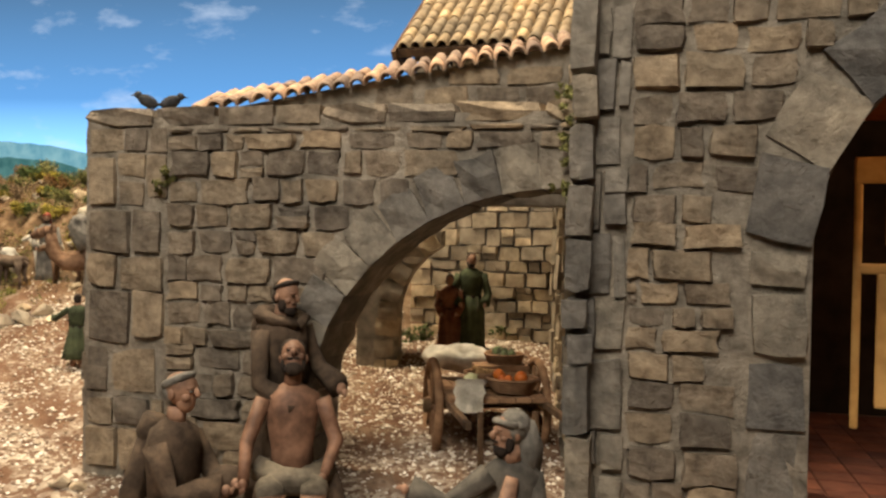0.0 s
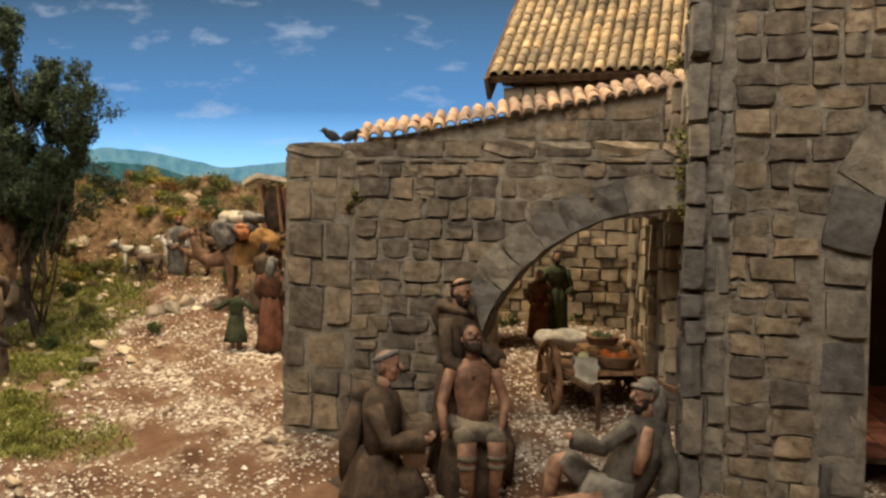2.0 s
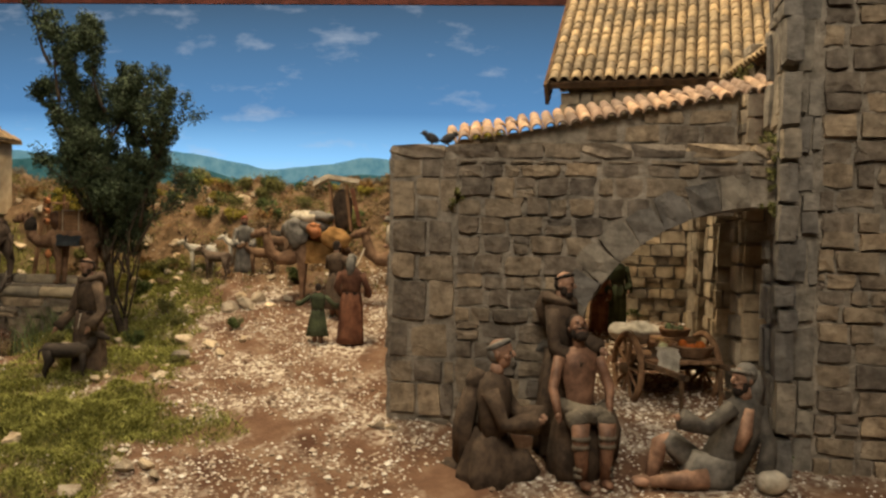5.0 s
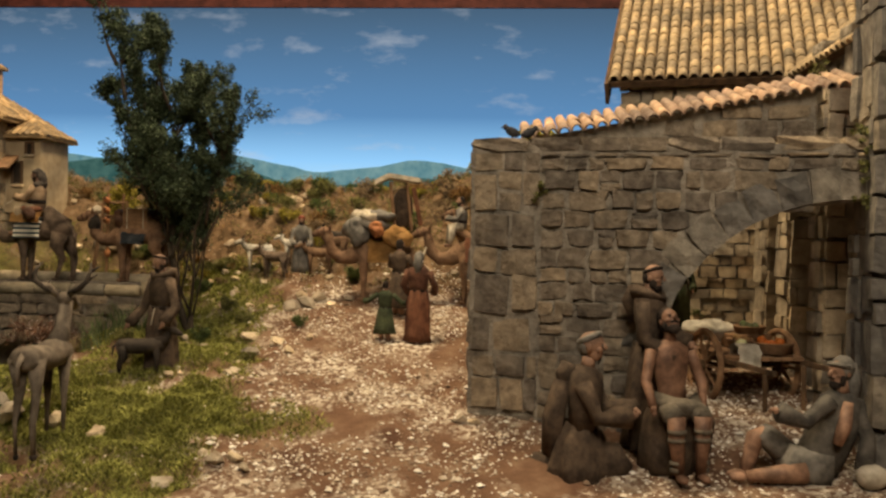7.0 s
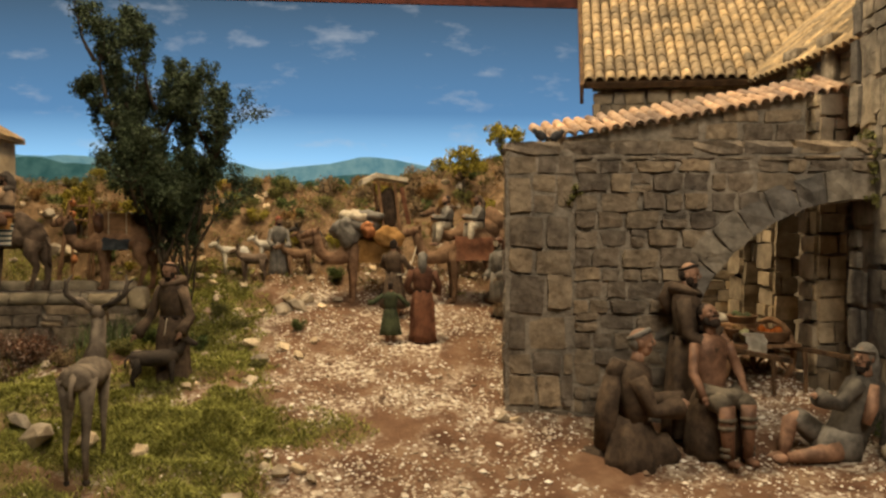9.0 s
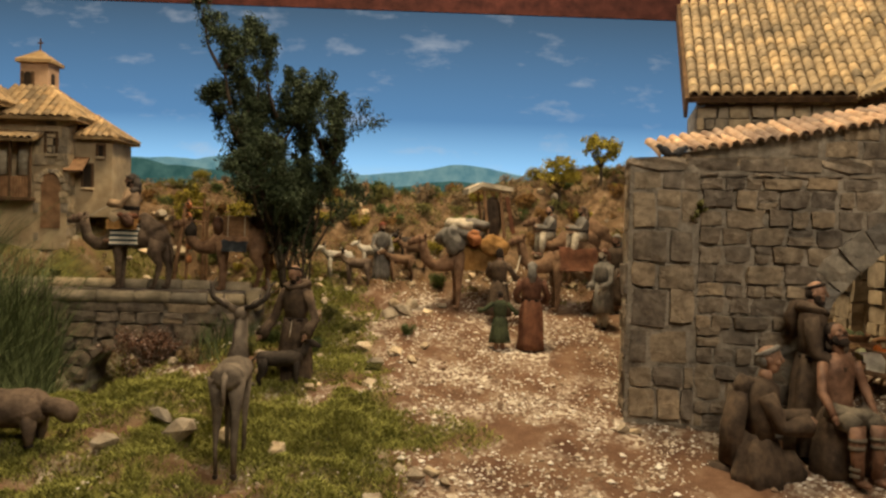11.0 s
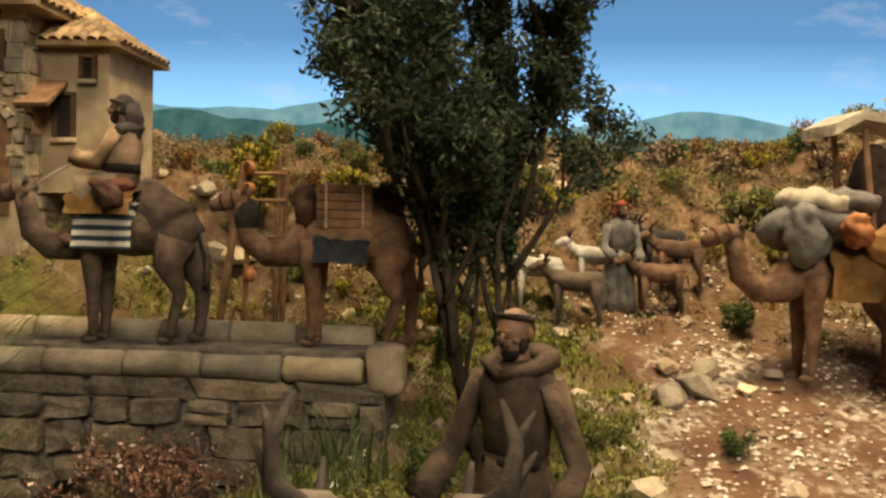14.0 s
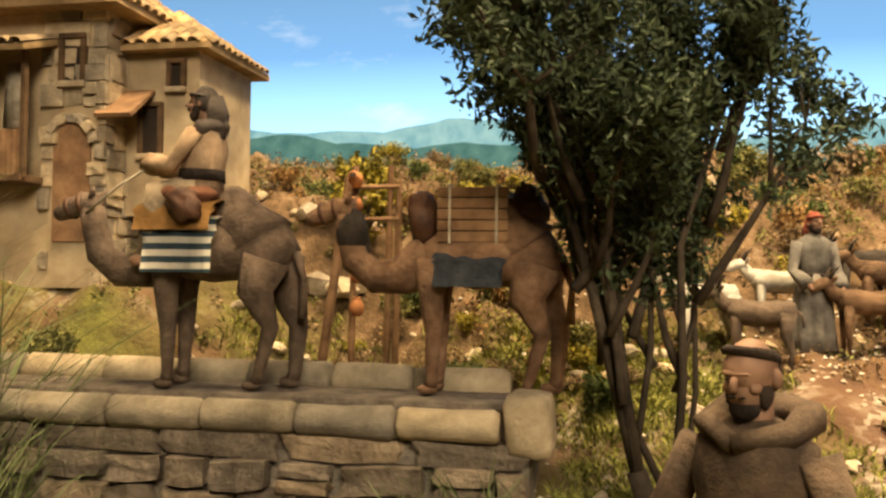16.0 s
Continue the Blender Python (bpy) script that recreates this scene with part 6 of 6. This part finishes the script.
n = 0
while n < 21000:
    x, y = rng.uniform(-0.75, 0.9), rng.uniform(-0.5, 0.7)
    c = -0.13 - 0.12 * y
    wide = abs(x - c) < 0.22 or (y < -0.01 and x > -0.35) or (x > 0.1 and y > 0)
    dens = (0.45 + 1.1 * noise.noise(Vector((x * 11, y * 9, 50)))) * (1.0 if wide else 0.2)
    if x > 0.15 and y > 0:
        dens = 0.8
    if y > 0.62 and x > 0.28 or (x > 0.6 and y > -0.06) or rng.random() > dens:
        continue
    chip(x, y, rng.uniform(0.0016, 0.0042) * (1.0 if rng.random() < 0.93 else 1.9))
    n += 1
tagged(new("gravel", quick_mesh("gravel", vs, fs, PEB)), "loose pale gravel scattered on the brown path", "gravel", kind="stuff")

# single rocks
FIELD = grainy("field_rock", (0.33, 0.26, 0.18), (0.68, 0.6, 0.47), 40, big=14, vary="object", bump=0.8, dist=0.003)
def field_rock(seed):
    rr = random.Random(seed)
    bm = bmesh.new()
    for _ in range(17):
        d = Vector((rr.gauss(0, 1), rr.gauss(0, 1), rr.gauss(0, 1))).normalized() * rr.uniform(0.42, 0.62)
        bm.verts.new(d)
    bmesh.ops.convex_hull(bm, input=bm.verts[:])
    for v in [v for v in bm.verts if not v.link_faces]:
        bm.verts.remove(v)
    return mesh_of("rock", bm, FIELD, False)


FROCK = [field_rock(60 + i) for i in range(9)]
rng = random.Random(41)


def rock(x, y, s, flat=0.7):
    o = new("rock", rng.choice(FROCK))
    o.matrix_world = pose(x, y, ground_z(x, y) + s * flat * 0.2, rng.uniform(-15, 15), rng.uniform(-15, 15), rng.uniform(0, 360)) @ Matrix.Diagonal((s * rng.uniform(0.8, 1.3), s, s * flat, 1))
    return tagged(o, "pale weathered field rock lying on the ground", "rock", "rocks on the ground")


for x, y, s in ((-0.383, -0.225, 0.03), (-0.305, -0.172, 0.024), (-0.285, -0.185, 0.022), (-0.325, -0.19, 0.026), (-0.345, -0.17, 0.018), (-0.353, 0.47, 0.05), (-0.38, 0.455, 0.04), (-0.34, 0.5, 0.035), (-0.30, 0.47, 0.022), (-0.27, 0.5, 0.022), (-0.01, -0.03, 0.022), (0.012, -0.03, 0.018), (-0.52, -0.12, 0.03), (-0.6, -0.08, 0.035), (-0.66, -0.1, 0.05), (-0.7, -0.05, 0.04), (-0.76, -0.12, 0.03), (-0.33, 0.24, 0.026), (-0.36, 0.27, 0.03), (-0.31, 0.3, 0.02), (-0.40, 0.22, 0.03), (-0.42, 0.3, 0.03)):
    rock(x, y, s)
for k in range(230):
    x, y = rng.uniform(-1.0, 0.2), rng.uniform(0.1, 1.0)
    if k > 170:
        x, y = rng.uniform(-1.02, -0.5), rng.uniform(0.48, 0.75)
    if x < -0.6 and 0.28 < y < 0.5 or -0.3 < x < 0.1 and y < 0.6:
        continue
    rock(x, y, rng.uniform(0.01, 0.026) * (1.7 if y > 0.7 and rng.random() < 0.4 else 1))


# ivy and weeds on the stonework
def weed(x, y, z, r, n, leaf, label, drop=0.0, seed=1, name="weed"):
    rng = random.Random(seed)
    cs = [((x + rng.gauss(0, r * 0.4), y + rng.gauss(0, r * 0.25), z + rng.gauss(0, r * 0.35) - drop * rng.random()), r * 0.35) for _ in range(n)]
    vs, fs = leaf_cloud(cs, 16, 0.0042, rng)
    return tagged(new(name, quick_mesh(name, vs, fs, leaf)), label, "plant")


weed(0.540, -0.075, 0.402, 0.02, 12, LEAF_O, "green weed growing on the wall top", 0.0, 1)
weed(0.540, -0.097, 0.385, 0.012, 22, LEAF_O, "hanging ivy in the corner of the walls", 0.085, 2, "ivy")
weed(0.104, -0.023, 0.325, 0.016, 9, LEAF_O, "dry weed in a joint of the wall", 0.01, 3)
weed(0.575, 0.2, 0.535, 0.02, 14, LEAF_O, "weeds growing on the tiled coping", 0, 4)
weed(0.2, 0.2, 0.452, 0.012, 7, LEAF_O, "weeds growing on the tiled coping", 0, 5)
weed(0.545, -0.12, -0.035, 0.02, 10, LEAF_G, "green weed at the foot of the wall", 0, 6)
weed(0.46, 0.57, 0.1, 0.02, 10, LEAF_G, "green weed in the yard", 0, 7)
for k, (x, y) in enumerate(((0.3, 0.55), (0.33, 0.56), (0.28, 0.5))):
    weed(x, y, ground_z(x, y) + 0.008, 0.022, 14, LEAF_G, "green grass tuft in the yard", 0, 20 + k)


# ---------------- market cart ----------------
def cart():
    t = thing("market_cart", "two-wheeled brown wooden handcart with spoked wheels", "cart", pose(0.452, 0.17, -0.012, 0, 0, 14))
    R = 0.056
    for sx in (-1, 1):
        bm = bmesh.new()
        pts = [(sx * 0.068, R * math.cos(a), R + R * math.sin(a)) for a in [2 * math.pi * i / 24 for i in range(25)]]
        tube(bm, pts, [0.0055] * 25, 0, 8)
        wheel = part("wheel", bm, WOOD_MID, t, "", True)
        bm = bmesh.new()
        tube(bm, [(sx * 0.058, 0, R), (sx * 0.08, 0, R)], [0.011, 0.009], 0, 10)
        part("hub", bm, WOOD, wheel, "", True)
        for k in range(10):
            a = 2 * math.pi * k / 10
            bm = bmesh.new()
            tube(bm, [(sx * 0.068, 0.008 * math.cos(a), R + 0.008 * math.sin(a)), (sx * 0.068, R * 0.95 * math.cos(a), R + R * 0.95 * math.sin(a))], [0.0034, 0.0026], 0, 6)
            part("spoke", bm, WOOD_MID, wheel)
    for i in range(6):
        bm = bmesh.new()
        box(bm, (-0.05 + i * 0.02, 0, 0.076), (0.0188, 0.17, 0.006), 0.001)
        part("plank", bm, WOOD_MID, t)
    for sx in (-1, 1):
        bm = bmesh.new()
        box(bm, (sx * 0.058, -0.05, 0.07), (0.007, 0.29, 0.008), 0.001)
        part("shaft", bm, WOOD, t)
    bm = bmesh.new()
    tube(bm, [(-0.075, 0, R), (0.075, 0, R)], [0.005, 0.005], 0, 8)
    part("axle", bm, WOOD, t)
    for x, y in ((-0.03, -0.12), (0.035, -0.12)):
        bm = bmesh.new()
        tube(bm, [(x, y, 0.07), (x, y - 0.004, 0.0)], [0.004, 0.0035], 0, 7)
        part("prop", bm, WOOD, t)


cart()


def basket(x, y, z, r, fruit, label):
    t = thing("basket", label, "basket", pose(x, y, z))
    bm = bmesh.new()
    for k in range(5):
        rr = r * (0.75 + 0.06 * k)
        pts = [(rr * math.cos(a), rr * math.sin(a), 0.002 + k * 0.0035) for a in [2 * math.pi * i / 18 for i in range(19)]]
        tube(bm, pts, [0.0021] * 19, 0, 6, 0.25, 3)
    ball(bm, (0, 0, 0.003), (r * 0.75, r * 0.75, 0.003), 0, 14, 6)
    part("wicker", bm, WOOD_MID, t, "woven wicker rim", True)
    rng = random.Random(int(r * 9000))
    for k in range(12):
        a, q = rng.uniform(0, 6.28), r * 0.6 * math.sqrt(rng.random())
        bm = bmesh.new()
        ball(bm, (q * math.cos(a), q * math.sin(a), 0.014 + rng.uniform(0, 0.006)), r * rng.uniform(0.17, 0.25), 0, 10, 7)
        part("fruit", bm, fruit, t, "", True)


ORANGE = grainy("orange_fruit", (0.5, 0.1, 0.015), (0.68, 0.2, 0.03), 80, rough=0.5)
BREAD = grainy("bread_crust", (0.3, 0.17, 0.07), (0.5, 0.33, 0.16), 60)
VEG = grainy("purple_green_veg", (0.05, 0.03, 0.035), (0.09, 0.14, 0.05), 90)
CAB = grainy("pale_cabbage", (0.4, 0.42, 0.2), (0.66, 0.64, 0.4), 60)
basket(0.487, 0.125, 0.07, 0.032, ORANGE, "wicker basket of orange fruit on the cart")
basket(0.447, 0.165, 0.07, 0.022, BREAD, "wicker basket of bread rolls on the cart")
basket(0.475, 0.215, 0.088, 0.026, VEG, "wicker basket of dark vegetables on the cart")
sack("grain_sack", "plump white cloth sack lying on the cart", WHITE, 0.415, 0.235, 0.095, (0.05, 0.026, 0.019), 12)
sack("cabbage", "pale green cabbage on the cart", CAB, 0.437, 0.118, 0.082, (0.0095, 0.0095, 0.0095), 0, "vegetable")
drape("cart_cloth", "white cloth hanging over the cart's edge", WHITE, 0.437, 0.1, 0.07, 0.035, 0.012, 0.03)

# crates behind the basket
bm = bmesh.new()
box(bm, (0, 0, 0), (0.07, 0.04, 0.022), 0.001)
for i in range(3):
    box(bm, (0, -0.021, -0.0075 + i * 0.0075), (0.072, 0.002, 0.006), 0.0005)
ob = new("fruit_crate", mesh_of("fruit_crate", bm, WOOD_MID, False))
ob.matrix_world = pose(0.468, 0.21, 0.081, 0, 0, 14)
tagged(ob, "low brown wooden crate on the cart", "crate")


# ---------------- pot stand and small things ----------------
def pot(x, y, z, s, lay=0):
    bm = bmesh.new()
    tube(bm, [(0, 0, 0), (0, 0, 0.3), (0, 0, 0.8), (0, 0, 1.15), (0, 0, 1.35), (0, 0, 1.45)], [0.28, 0.5, 0.55, 0.32, 0.24, 0.34], 0, 14)
    # near-black disc paints the shade inside the mouth
    ball(bm, (0, 0, 1.452), (0.24, 0.24, 0.02), 1, 12, 5)
    ob = new("clay_pot", mesh_of("clay_pot", bm, [CLAY, DARK]))
    ob.matrix_world = pose(x, y, z, lay, 0, 0) @ Matrix.Scale(s, 4)
    return tagged(ob, "small orange clay pot hung on a wooden rack", "pot", "clay pots on the rack")


px, py = -0.815, 0.56
pg = ground_z(px, py)
pz = max(pg, 0.192)
rack = thing("pot_rack", "rough wooden ladder rack for clay pots", "rack", pose(px, py, pz))
for x, top in ((-0.012, 0.14), (0.022, 0.14), (0.03, 0.125)):
    bm = bmesh.new()
    tube(bm, [(x, 0, pg - pz - 0.01), (x + 0.003, 0.004, top)], [0.0035, 0.003], 0, 7)
    part("post", bm, WOOD_MID, rack)
for z in (0.05, 0.09, 0.12):
    bm = bmesh.new()
    tube(bm, [(-0.016, 0.002, z), (0.034, 0.002, z)], [0.0025, 0.0025], 0, 6)
    part("rung", bm, WOOD_MID, rack)
bm = bmesh.new()
tube(bm, [(-0.05, -0.02, pg - pz - 0.01), (-0.012, -0.006, 0.13)], [0.005, 0.004], 0, 7)
part("brace", bm, WOOD_MID, rack, "leaning pale log")
for k, (dz, lay) in enumerate(((0.122, 70), (0.10, 75), (0.078, 80), (0.03, 0), (0.0, 0))):
    pot(px - 0.002, py - 0.012, pz + dz, 0.0125, lay)


def bird(x, y, z, turn):
    bm = bmesh.new()
    ball(bm, (0, 0, 0.5), (0.62, 0.36, 0.36), 0, 12, 8, Matrix.Rotation(radians(25), 4, "Y"))
    ball(bm, (-0.55, 0, 0.85), (0.24, 0.2, 0.22), 0, 10, 7)
    tube(bm, [(-0.72, 0, 0.85), (-0.95, 0, 0.8)], [0.08, 0.02], 0, 6)
    tube(bm, [(0.45, 0, 0.4), (1.0, 0, 0.2)], [0.2, 0.1], 0, 8, 0, 1, 0.4)
    for s in (-1, 1):
        tube(bm, [(0, s * 0.12, 0.3), (0, s * 0.12, 0.0)], [0.05, 0.04], 0, 6)
    ob = new("bird_statue", mesh_of("bird_statue", bm, grainy("dark_plumage", (0.02, 0.022, 0.025), (0.07, 0.07, 0.075), 90)))
    ob.matrix_world = pose(x, y, z, 0, 0, turn) @ Matrix.Scale(0.02, 4)
    return tagged(ob, "dark pigeon figurine perched on the wall top", "bird figurine", "pigeons on the wall")


bird(0.060, 0.025, 0.399, 15)
bird(0.085, 0.03, 0.399, 200)


# carved wooden screen inside the tower doorway
screen = thing("wooden_screen", "honey-coloured carved wooden screen inside the doorway", "screen", FRONT @ pose(0.85, 0.2, 0.012, 0, 0, -10))
for c, s in (((0.0, 0, 0.19), (0.009, 0.01, 0.3)), ((0.08, 0, 0.19), (0.009, 0.01, 0.3)), ((0.04, 0, 0.33), (0.09, 0.012, 0.03)), ((0.04, 0, 0.22), (0.08, 0.01, 0.012)), ((0.03, 0, 0.14), (0.02, 0.012, 0.15)), ((0.04, 0, 0.275), (0.024, 0.014, 0.06))):
    bm = bmesh.new()
    box(bm, c, s, 0.003)
    part("rail", bm, WOOD_PALE, screen)
stool = thing("wooden_chair", "dark wooden chair inside the doorway", "chair", FRONT @ pose(0.95, 0.16, 0.011))
for c, s in (((0, 0, 0.09), (0.06, 0.06, 0.008)), ((0, 0.028, 0.15), (0.06, 0.006, 0.1))):
    bm = bmesh.new()
    box(bm, c, s, 0.002)
    part("seat" if s[2] < 0.05 else "backrest", bm, WOOD, stool)
for x in (-0.026, 0.026):
    for y in (-0.026, 0.026):
        bm = bmesh.new()
        box(bm, (x, y, 0.045), (0.006, 0.006, 0.09), 0.001)
        part("leg", bm, WOOD, stool)
